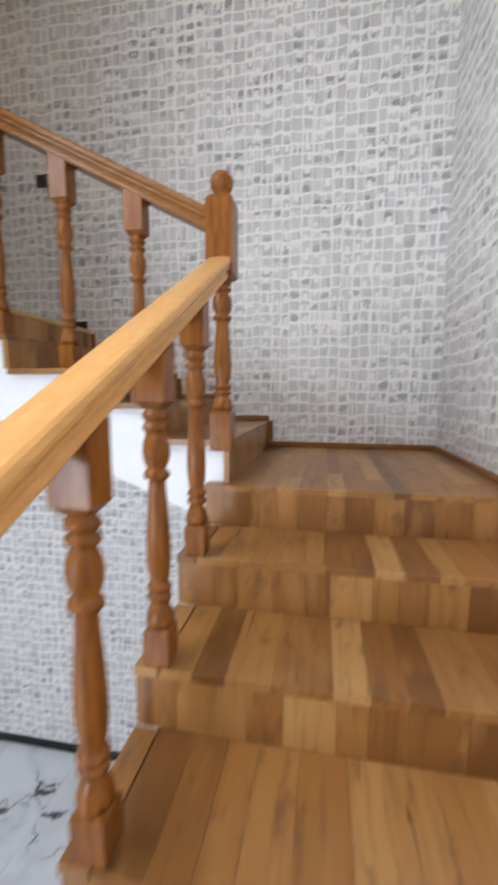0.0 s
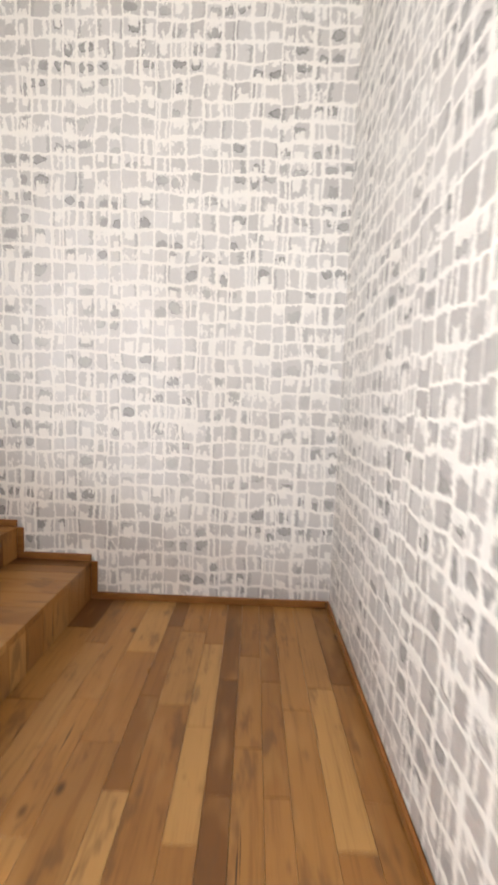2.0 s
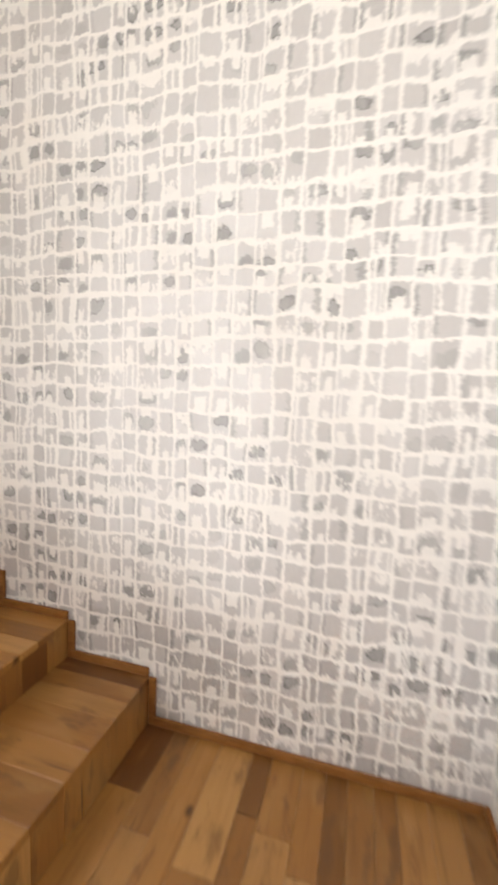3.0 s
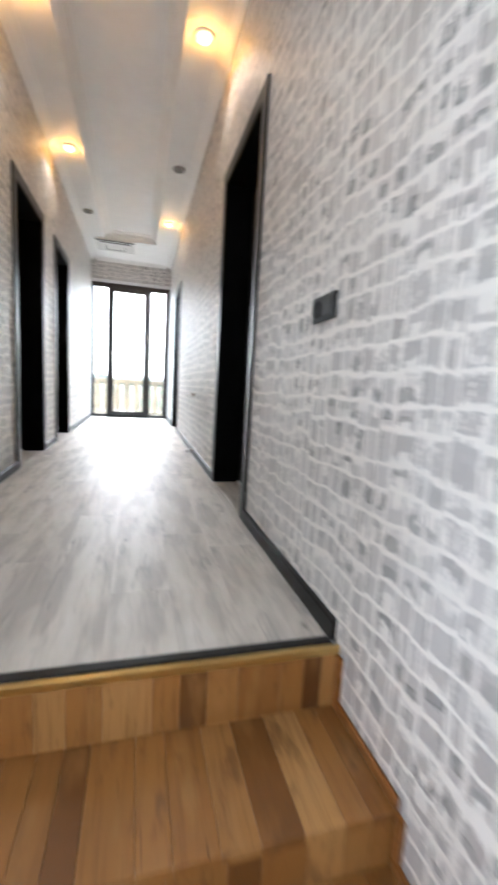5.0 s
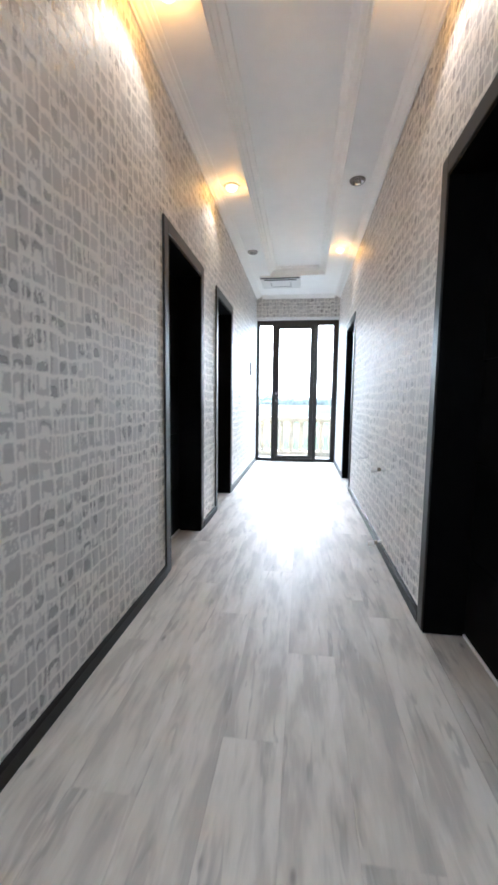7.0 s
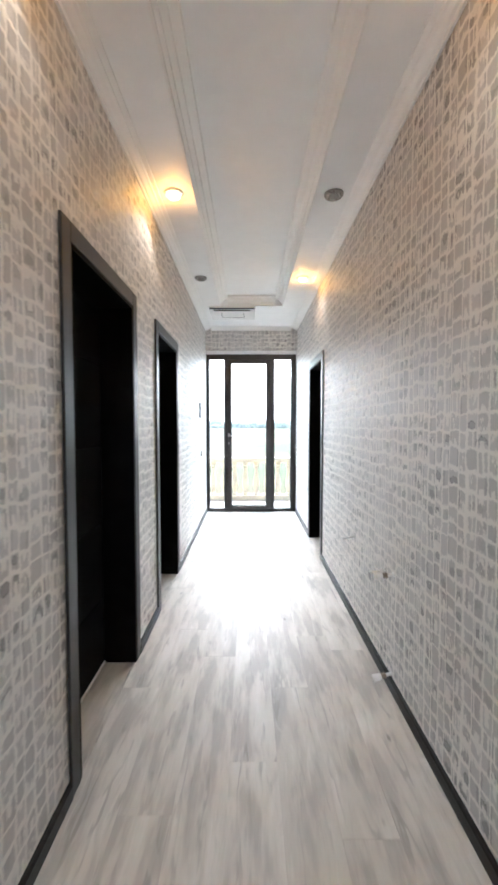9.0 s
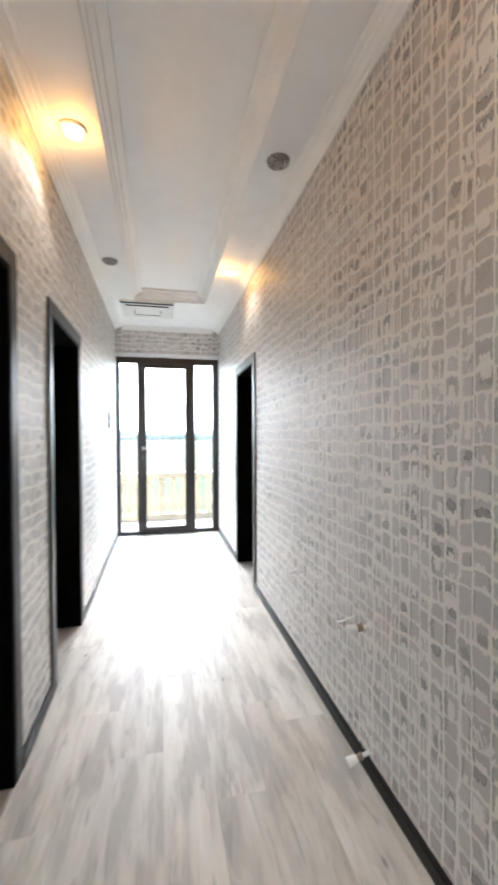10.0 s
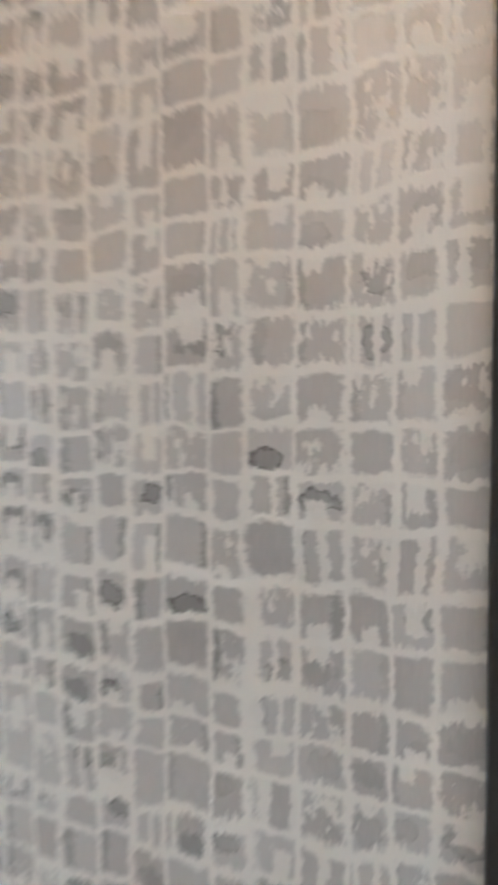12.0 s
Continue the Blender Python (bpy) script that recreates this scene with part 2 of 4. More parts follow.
def laminate():
    """Pale grey wood-look laminate boards: long fine grain, narrow dark cathedral figures and a satin finish."""
    n = Nodes("grey_laminate")
    o = n.coords()
    r = n.chance()
    v = n.vec("ADD", o, n.xyz(n.m("MULTIPLY", r, 61.0), n.m("MULTIPLY", r, 83.0), 0.0))
    x, y, z = n.split(v)
    warp = n.noise(n.vec("MULTIPLY", v, (1.0, 5.0, 1.0)), 2.4, 2.0)
    # wavy rings that close into narrow pointed figures along the board
    rings = n.m("SINE", n.m("ADD", n.m("MULTIPLY", y, 45.0), n.m("MULTIPLY", n.noise(n.vec("MULTIPLY", v, (1.1, 7.0, 1.0)), 1.6, 3.0, 0.55), 30.0)))
    where = n.step(n.noise(n.vec("MULTIPLY", v, (1.2, 8.0, 1.0)), 1.9, 3.0, 0.6), 0.47, 0.66)
    streak = n.noise(n.xyz(n.m("MULTIPLY", x, 0.9), n.m("ADD", n.m("MULTIPLY", y, 13.0), n.m("MULTIPLY", warp, 1.6))), 3.0, 5.0, 0.62)
    fine = n.noise(n.vec("MULTIPLY", v, (2.2, 95.0, 1.0)), 10.0, 3.0, 0.6)
    cloud = n.noise(n.vec("MULTIPLY", v, (1.0, 4.5, 1.0)), 2.2, 3.0, 0.55)
    c = n.ramp(r, [(0.0, (0.552, 0.510, 0.450)), (0.5, (0.602, 0.558, 0.495)), (1.0, (0.652, 0.605, 0.540))])
    c = n.mix(n.m("MULTIPLY", n.step(cloud, 0.45, 0.62), 0.62), c, (0.36, 0.330, 0.298))
    c = n.mix(n.m("MULTIPLY", n.step(cloud, 0.46, 0.30), 0.45), c, (0.72, 0.68, 0.63))
    c = n.mix(n.m("MULTIPLY", n.step(streak, 0.50, 0.76), 0.30), c, (0.300, 0.280, 0.254))
    c = n.mix(n.m("MULTIPLY", n.step(streak, 0.46, 0.28), 0.38), c, (0.74, 0.70, 0.65))
    c = n.mix(n.m("MULTIPLY", n.m("MULTIPLY", n.step(rings, 0.35, 0.95), where), 0.46), c, (0.230, 0.214, 0.196))
    c = n.mix(n.m("MULTIPLY", n.step(fine, 0.40, 0.70), 0.13), c, (0.25, 0.235, 0.222))
    knot = n.step(n.voronoi(n.vec("MULTIPLY", v, (1.0, 2.6, 1.0)), 1.9), 0.060, 0.012)
    c = n.mix(n.m("MULTIPLY", knot, 0.6), c, (0.13, 0.12, 0.112))
    n.bump(n.m("ADD", n.m("MULTIPLY", streak, 0.5), fine), 0.10, 0.0006)
    return n.done(c, n.m("ADD", 0.40, n.m("MULTIPLY", streak, 0.12)), 0.0, 0.0, 0.32)


def plain(name, colour, rough=0.5, metal=0.0, var=0.10, scale=8.0, spec=0.5, bump=0.05, coat=0.0):
    n = Nodes(name)
    p = n.place()
    a = n.noise(p, scale, 4.0)
    b = n.noise(p, scale * 14, 2.0)
    f = n.m("ADD", n.m("MULTIPLY", a, 0.7), n.m("MULTIPLY", b, 0.3))
    lo = tuple(c * (1 - var) for c in colour)
    hi = tuple(min(1.0, c * (1 + var)) for c in colour)
    if bump:
        n.bump(n.m("ADD", a, b), bump, 0.001)
    return n.done(n.mix(n.step(f, 0.3, 0.7), lo, hi), n.m("ADD", rough - 0.05, n.m("MULTIPLY", a, 0.1)), metal, coat, spec)


def marble():
    n = Nodes("white_marble")
    p = n.place()
    r = n.chance()
    v = n.vec("ADD", p, n.xyz(n.m("MULTIPLY", r, 9.0), n.m("MULTIPLY", r, 5.0), 0.0))
    w = n.vec("ADD", v, n.vec("MULTIPLY", n.noise(v, 2.0, 4.0, 0.6, True), (0.9, 0.9, 0.0)))
    vein = n.step(n.voronoi(w, 1.5, "DISTANCE_TO_EDGE"), 0.018, 0.004)
    soft = n.step(n.voronoi(w, 1.5, "DISTANCE_TO_EDGE"), 0.14, 0.0)
    c = n.mix(n.m("MULTIPLY", soft, 0.30), (0.80, 0.80, 0.81), (0.50, 0.50, 0.53))
    c = n.mix(n.m("MULTIPLY", vein, n.step(n.noise(v, 2.5, 2.0), 0.45, 0.6)), c, (0.08, 0.08, 0.09))
    return n.done(c, 0.12, 0.0, 0.0, 0.5)


def glowing(name, colour, strength):
    mat = bpy.data.materials.new(name)
    mat.use_nodes = True
    b = mat.node_tree.nodes["Principled BSDF"]
    b.inputs["Base Color"].default_value = (*colour, 1)
    b.inputs["Emission Color"].default_value = (*colour, 1)
    b.inputs["Emission Strength"].default_value = strength
    return mat


def clear_glass():
    mat = bpy.data.materials.new("clear_glass")
    mat.use_nodes = True
    b = mat.node_tree.nodes["Principled BSDF"]
    b.inputs["Base Color"].default_value = (0.97, 0.99, 0.98, 1)
    b.inputs["Roughness"].default_value = 0.0
    b.inputs["IOR"].default_value = 1.05
    b.inputs["Transmission Weight"].default_value = 1.0
    return mat


def fields():
    n = Nodes("dry_fields")
    p = n.place()
    a = n.noise(p, 0.012, 3.0)
    b = n.noise(p, 0.15, 4.0)
    c = n.mix(n.step(a, 0.46, 0.56), (0.110, 0.070, 0.026), (0.034, 0.056, 0.007))
    c = n.mix(n.m("MULTIPLY", b, 0.4), c, (0.100, 0.068, 0.028))
    return n.done(c, 0.9, 0.0, 0.0, 0.2)


PAPER = wallpaper()
WOOD = stair_wood()
# one rail wood: lower copy paled for its highlights, upper copy darkened as backlit
RAIL_WOOD_LIT = turned_wood("rail_wood_lit", (0.55, 0.290, 0.098), (0.61, 0.340, 0.128), 0.16, (16.0, 1.0, 16.0))
RAIL_WOOD_X_SHADED = turned_wood("upper_rail_wood_shaded", (0.19, 0.080, 0.023), (0.28, 0.125, 0.038), 0.16, (1.0, 16.0, 16.0))
SKIRT_WOOD = turned_wood("skirting_wood", (0.19, 0.075, 0.020), (0.27, 0.115, 0.034), 0.28, (3.0, 3.0, 16.0))
TURNED = turned_wood("baluster_wood", (0.150, 0.048, 0.009), (0.28, 0.105, 0.021), 0.14)
LAMINATE = laminate()
PLASTER = plain("white_plaster", (0.80, 0.80, 0.80), 0.7, var=0.03, bump=0.08)
CEILING_WHITE = plain("ceiling_white", (0.87, 0.86, 0.845), 0.55, var=0.02, bump=0.02)
MOULDING = plain("moulding_white", (0.85, 0.835, 0.81), 0.4, var=0.02, bump=0.02)
SKIRT_DARK = plain("charcoal_skirting", (0.015, 0.014, 0.0135), 0.40, var=0.2, scale=20, spec=0.22)
TRIM_DARK = plain("grey_black_door_trim", (0.036, 0.034, 0.033), 0.42, var=0.15, scale=20, spec=0.28)
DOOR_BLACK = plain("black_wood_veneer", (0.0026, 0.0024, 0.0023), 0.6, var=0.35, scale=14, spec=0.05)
FRAME_DARK = plain("dark_window_frame", (0.030, 0.026, 0.024), 0.4, var=0.15, scale=15)
STEEL = plain("satin_steel", (0.62, 0.61, 0.60), 0.25, 1.0, var=0.05)
BRASS = plain("brass_strip", (0.62, 0.44, 0.16), 0.3, 1.0, var=0.1)
BLACK_PLASTIC = plain("black_plastic", (0.025, 0.025, 0.026), 0.35, var=0.1)
DARK_HOLE = plain("dark_slot", (0.010, 0.010, 0.010), 0.8, var=0.1, spec=0.05)
WHITE_PLASTIC = plain("white_plastic", (0.88, 0.87, 0.85), 0.25, var=0.03)
DUSTY_METAL = plain("dull_brass_fitting", (0.26, 0.21, 0.16), 0.38, 1.0, var=0.2)
MARBLE = marble()
STONE = plain("cream_stone", (0.66, 0.56, 0.38), 0.8, var=0.15, scale=5)
CONCRETE = plain("grey_concrete", (0.42, 0.41, 0.40), 0.85, var=0.15, scale=3)
BALCONY_TILE = plain("pale_balcony_tile", (0.62, 0.51, 0.43), 0.5, var=0.06, scale=4)
HAZE_LEAVES = plain("far_foliage_haze_glow", (0.30, 0.30, 0.20), 0.9, var=0.4, scale=0.3)
# bright haze of the distance, put in as pale foliage colour and faint glow
haze = HAZE_LEAVES.node_tree.nodes["Principled BSDF"]
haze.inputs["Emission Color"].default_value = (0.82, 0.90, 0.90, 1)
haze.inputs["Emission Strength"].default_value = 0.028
FIELDS = fields()
GLASS = clear_glass()
CRYSTAL = plain("lamp_crystal", (0.55, 0.54, 0.52), 0.12, 0.6, var=0.3, scale=120)
BULB = glowing("lit_lamp", (1.0, 0.64, 0.20), 0.26)
RING_METAL = plain("dark_nickel", (0.30, 0.28, 0.27), 0.28, 1.0, var=0.2, scale=60)

# ---- mesh helpers ----


def mesh_of(name, bm, material):
    me = bpy.data.meshes.new(name)
    bmesh.ops.recalc_face_normals(bm, faces=bm.faces)
    bm.to_mesh(me)
    bm.free()
    me.materials.append(material)
    return me


def part(name, bm, material, parent=None, label="", smooth=False):
    me = mesh_of(name, bm, material)
    if smooth:
        for f in me.polygons:
            f.use_smooth = True
    ob = new(name, me)
    if parent:
        ob.parent = parent
    if label:
        ob["label"] = label
    return ob


def add_box(bm, x0, x1, y0, y1, z0, z1, bevel=0.0):
    vs = [bm.verts.new((x, y, z)) for x in (x0, x1) for y in (y0, y1) for z in (z0, z1)]
    fs = [bm.faces.new([vs[i] for i in q]) for q in ((0, 1, 3, 2), (4, 6, 7, 5), (0, 4, 5, 1), (2, 3, 7, 6), (0, 2, 6, 4), (1, 5, 7, 3))]
    if bevel:
        bmesh.ops.bevel(bm, geom=list({e for f in fs for e in f.edges}), offset=bevel, segments=2, affect="EDGES", profile=0.5)
    return bm


def box(*args, **kw):
    return add_box(bmesh.new(), *args, **kw)


def boxes(*rows, bevel=0.0):
    bm = bmesh.new()
    for r in rows:
        add_box(bm, *r, bevel=bevel)
    return bm


def prism(points, axis, a, b):
    """A polygon of points in the plane across an axis, drawn out along it from a to b."""
    bm = bmesh.new()

    def at(p, v):
        return {"x": (v, p[0], p[1]), "y": (p[0], v, p[1]), "z": (p[0], p[1], v)}[axis]
    lo = [bm.verts.new(at(p, a)) for p in points]
    hi = [bm.verts.new(at(p, b)) for p in points]
    k = len(points)
    bm.faces.new(lo)
    bm.faces.new(hi[::-1])
    for i in range(k):
        bm.faces.new((lo[i], lo[(i + 1) % k], hi[(i + 1) % k], hi[i]))
    return bm


def add_lathe(bm, profile, sides=20, m=Matrix()):
    rings = []
    for r, z in profile:
        rings.append([bm.verts.new(m @ Vector((r * math.cos(2 * math.pi * i / sides), r * math.sin(2 * math.pi * i / sides), z))) for i in range(sides)])
    for a, b in zip(rings, rings[1:]):
        for i in range(sides):
            bm.faces.new((a[i], a[(i + 1) % sides], b[(i + 1) % sides], b[i]))
    bm.faces.new(rings[0][::-1])
    bm.faces.new(rings[-1])
    return bm


def lathe(profile, sides=20, m=Matrix()):
    return add_lathe(bmesh.new(), profile, sides, m)


def tube(points, radius, sides=8):
    """A round bent wire or pipe through the points."""
    bm = bmesh.new()
    pts = [Vector(p) for p in points]
    rings = []
    for i, p in enumerate(pts):
        d = (pts[min(i + 1, len(pts) - 1)] - pts[max(i - 1, 0)]).normalized()
        q = d.to_track_quat("Z", "Y")
        rings.append([bm.verts.new(p + q @ Vector((radius * math.cos(2 * math.pi * k / sides), radius * math.sin(2 * math.pi * k / sides), 0))) for k in range(sides)])
    for a, b in zip(rings, rings[1:]):
        for k in range(sides):
            bm.faces.new((a[k], a[(k + 1) % sides], b[(k + 1) % sides], b[k]))
    bm.faces.new(rings[0][::-1])
    bm.faces.new(rings[-1])
    return bm


def structure(name, bm, material, label, category=""):
    return tagged(part(name, bm, material), label, category or name.split("_")[0], kind="structure")


def empty(name, x, y, z):
    ob = new(name)
    ob.location = (x, y, z)
    ob.empty_display_size = 0.1
    return ob


# ---- the shell ----
def wall_along_x(name, x0, x1, y0, y1, z0, z1, openings, label):
    """Openings: (x from, x to, z from, z to), in order from x0."""
    rows, at = [], x0
    for a, b, lo, hi in sorted(openings):
        rows.append((at, a, y0, y1, z0, z1))
        if lo > z0:
            rows.append((a, b, y0, y1, z0, lo))
        rows.append((a, b, y0, y1, hi, z1))
        at = b
    rows.append((at, x1, y0, y1, z0, z1))
    return structure(name, boxes(*rows), PAPER, label, "wall")


wall_along_x("wall_north", OUT, 0.0, 0.0, THICK, LOW, 3.0, [(*R1, -0.012, DOOR_TOP), (*R2, -0.012, DOOR_TOP)],
             "wall in grey and cream block-patterned vinyl wallpaper")
wall_along_x("wall_south_corridor", OUT, WELL_W, CORR - THICK, CORR, -0.30, 3.0, [(*L1, -0.012, DOOR_TOP), (*L2, -0.012, DOOR_TOP)],
             "corridor wall in glossy grey and cream block-patterned wallpaper")
structure("wall_east", box(0.0, 0.24, WELL_S - 0.2, THICK, LOW, 3.0), PAPER, "stairwell wall in grey and cream block-patterned wallpaper", "wall")
structure("wall_west", boxes((OUT, WEST, CORR, 0.0, 2.505, 3.0), (OUT, WEST, CORR, 0.0, -0.30, -0.002)), PAPER, "narrow wallpapered strip above the balcony door", "wall")
# unseen west and south walls; their openings are assumed, made for the fill lamps
structure("wall_stairwell_west", boxes((WELL_W - 0.2, WELL_W, WELL_S, -4.1, -0.30, 3.0), (WELL_W - 0.2, WELL_W, -4.1, -1.8, -0.30, 0.45), (WELL_W - 0.2, WELL_W, -4.1, -1.8, 2.45, 3.0),
                                       (WELL_W - 0.2, WELL_W, -1.8, CORR - THICK, -0.30, 3.0)), PAPER, "stairwell wall in grey block-patterned wallpaper", "wall")
structure("wall_stairwell_south", boxes((-6.0, -2.1, WELL_S - 0.2, WELL_S, -0.70, 3.0), (-2.1, -0.2, WELL_S - 0.2, WELL_S, 2.4, 3.0), (-2.1, -0.2, WELL_S - 0.2, WELL_S, -0.70, 0.2),
                                        (-0.2, 0.0, WELL_S - 0.2, WELL_S, -0.70, 3.0), (-6.0, -4.6, WELL_S - 0.2, WELL_S, LOW, -0.70), (-2.6, 0.0, WELL_S - 0.2, WELL_S, LOW, -0.70),
                                        (-4.6, -2.6, WELL_S - 0.2, WELL_S, LOW, -2.6)), PAPER, "unseen wallpapered wall with openings added for the stairwell and hall fill lamps", "wall")
structure("wall_hall_west", box(-6.2, -6.0, WELL_S - 0.2, 0.0, LOW, -0.30), PAPER, "wallpapered wall of the hall below", "wall")
structure("slab_upper", boxes((OUT, -2.195, CORR, 0.0, -0.30, -0.012), (-6.2, WELL_W, WELL_S, CORR - THICK, -0.30, -0.02), (OUT, WELL_W, CORR - THICK, CORR, -0.34, -0.30)), PLASTER,
          "white plastered floor slab between the storeys", "floor")
structure("reveal_west", boxes((OUT, WEST - 0.035, CORR, 0.0, 2.457, 2.503)), PLASTER, "white plastered reveal above the balcony door", "wall")

# ceiling with a raised tray along the corridor
TRAY = (-8.22, -2.70, -1.10, -0.31)
structure("ceiling", boxes((OUT, TRAY[0], CORR, 0.0, CEIL, 3.06), (TRAY[1], 0.0, CORR, 0.0, CEIL, 3.06), (TRAY[0], TRAY[1], CORR, TRAY[2], CEIL, 3.06),
                           (TRAY[0], TRAY[1], TRAY[3], 0.0, CEIL, 3.06), (TRAY[0], TRAY[1], TRAY[2], TRAY[3], CEIL + 0.10, 3.06),
                           (WELL_W, 0.0, WELL_S, CORR, CEIL, 3.06)), CEILING_WHITE, "white ceiling with a raised tray along the corridor", "ceiling")
CORNICE = ((0, -0.050), (0.012, -0.050), (0.016, -0.038), (0.030, -0.034), (0.046, -0.022), (0.058, -0.018), (0.062, -0.010), (0.085, -0.006), (0.088, 0.0), (0, 0.0))
TRAY_RIM = ((0, -0.004), (0.010, -0.004), (0.012, 0.020), (0.026, 0.026), (0.030, 0.044), (0.052, 0.056), (0.058, 0.074), (0.096, 0.082), (0.100, 0.099), (0, 0.099))


def cornice(points, axis, at, side, z, a, b, label):
    pts = [(at + side * d, z + h) for d, h in points]
    structure("trim", prism(pts, axis, a, b), MOULDING, label, "moulding")


cornice(CORNICE, "x", 0.0, -1, CEIL, WEST, 0.0, "stepped white cornice where the wallpapered wall meets the ceiling")
cornice(CORNICE, "x", CORR, 1, CEIL, WEST, WELL_W, "stepped white cornice where the wallpapered wall meets the ceiling")
cornice(CORNICE, "y", WEST, 1, CEIL, CORR + 0.09, -0.09, "stepped white cornice above the balcony door")
cornice(CORNICE, "y", 0.0, -1, CEIL, WELL_S, -0.09, "stepped white cornice of the stairwell")
cornice(TRAY_RIM, "x", TRAY[3], -1, CEIL, TRAY[0], TRAY[1], "stepped white moulding inside the ceiling tray")
cornice(TRAY_RIM, "x", TRAY[2], 1, CEIL, TRAY[0], TRAY[1], "stepped white moulding inside the ceiling tray")
cornice(TRAY_RIM, "y", TRAY[0], 1, CEIL, TRAY[2] + 0.1, TRAY[3] - 0.1, "stepped white moulding inside the ceiling tray")

# corridor skirting, broken by the doors
TRIM_W = 0.075
SKIRT = ((0, 0), (0.016, 0), (0.016, 0.050), (0.010, 0.059), (0, 0.061))


def skirting(axis, at, side, z, spans, material=SKIRT_DARK, label="charcoal skirting board along the wallpapered wall"):
    for a, b in spans:
        structure("baseboard", prism([(at + side * d, z + h) for d, h in SKIRT], axis, a, b), material, label, "skirting")


skirting("x", 0.0, -1, 0.0, ((R1[1] + TRIM_W, -2.200), (R2[1] + TRIM_W, R1[0] - TRIM_W), (WEST, R2[0] - TRIM_W)))
skirting("x", CORR, 1, 0.0, ((L1[1] + TRIM_W, WELL_W), (L2[1] + TRIM_W, L1[0] - TRIM_W), (WEST, L2[0] - TRIM_W)))
skirting("x", 0.0, -1, LOW, ((-6.0, -0.02),), label="charcoal skirting board of the hall below")

# ---- doors ----


def door(name, span, face, side, label, lever_east=True):
    """A black door leaf set deep in its lining. face: the wall's face to the corridor; side: +1 where the wall lies north of it."""
    x0, x1 = span
    y0 = face

    def yy(d):
        return y0 + side * d

    def bx(xa, xb, da, db, za, zb):
        lo, hi = sorted((yy(da), yy(db)))
        return (xa, xb, lo, hi, za, zb)
    root = tagged(empty(name, (x0 + x1) / 2, y0, 0.0), label, "door", "corridor doors", "structure")
    off = Matrix.Translation(-root.location)

    def put(pname, bm, mat, parent=root, lab=""):
        bmesh.ops.transform(bm, matrix=off, verts=bm.verts)
        return part(pname, bm, mat, parent, lab)
    w = TRIM_W
    put("trim_side", box(*bx(x0 - w, x0, -0.014, -0.001, 0.0, DOOR_TOP + w), bevel=0.003), TRIM_DARK)
    put("trim_side", box(*bx(x1, x1 + w, -0.014, -0.001, 0.0, DOOR_TOP + w), bevel=0.003), TRIM_DARK)
    put("trim_head", box(*bx(x0, x1, -0.014, -0.001, DOOR_TOP, DOOR_TOP + w), bevel=0.003), TRIM_DARK)
    j = 0.018
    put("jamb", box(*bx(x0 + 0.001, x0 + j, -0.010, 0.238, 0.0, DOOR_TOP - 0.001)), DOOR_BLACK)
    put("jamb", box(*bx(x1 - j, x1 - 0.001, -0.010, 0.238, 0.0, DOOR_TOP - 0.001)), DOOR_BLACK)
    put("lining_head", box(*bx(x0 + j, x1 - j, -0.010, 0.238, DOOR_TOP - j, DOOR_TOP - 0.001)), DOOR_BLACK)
    # leaf of five panels with grooves between them
    rows, zs = [], [0.014, 0.385, 0.815, 1.255, 1.70, DOOR_TOP - j - 0.004]
    for a, b in zip(zs, zs[1:]):
        rows.append(bx(x0 + j + 0.004, x1 - j - 0.004, 0.172, 0.205, a, b - 0.010))
    rows.append(bx(x0 + j + 0.004, x1 - j - 0.004, 0.182, 0.204, 0.016, DOOR_TOP - j - 0.006))
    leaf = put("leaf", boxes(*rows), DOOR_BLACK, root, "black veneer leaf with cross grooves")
    if side < 0:
        for zg in zs[1:-1]:
            put("inlay", box(*bx(x1 - 0.385, x1 - 0.335, 0.170, 0.183, zg - 0.010, zg)), STEEL, leaf, "small steel inlay in the groove")
    put("threshold", box(*bx(x0 + j, x1 - j, 0.166, 0.210, 0.0005, 0.011)), WHITE_PLASTIC, root, "pale strip under the leaf")
    hx, sg = (x1 - j - 0.06, -1) if lever_east else (x0 + j + 0.06, 1)
    bm = tube([(hx, yy(0.172), 1.0), (hx, yy(0.13), 1.0), (hx + sg * 0.02, yy(0.122), 1.0), (hx + sg * 0.12, yy(0.122), 1.0)], 0.009)
    add_box(bm, *bx(hx - 0.02, hx + 0.02, 0.166, 0.172, 0.97, 1.03))
    put("handle", bm, STEEL, leaf, "satin steel lever handle")
    return root


door("door_1", R1, 0.0, 1, "closed black door deep in a dark-trimmed opening by the stairs")
door("door_2", R2, 0.0, 1, "closed black door near the glazed balcony door")
door("door_3", L1, CORR, -1, "closed black panelled door deep in a dark-trimmed opening")
door("door_4", L2, CORR, -1, "closed black door in a dark grey trimmed opening", lever_east=False)

# ---- glazed balcony door with two side lights ----


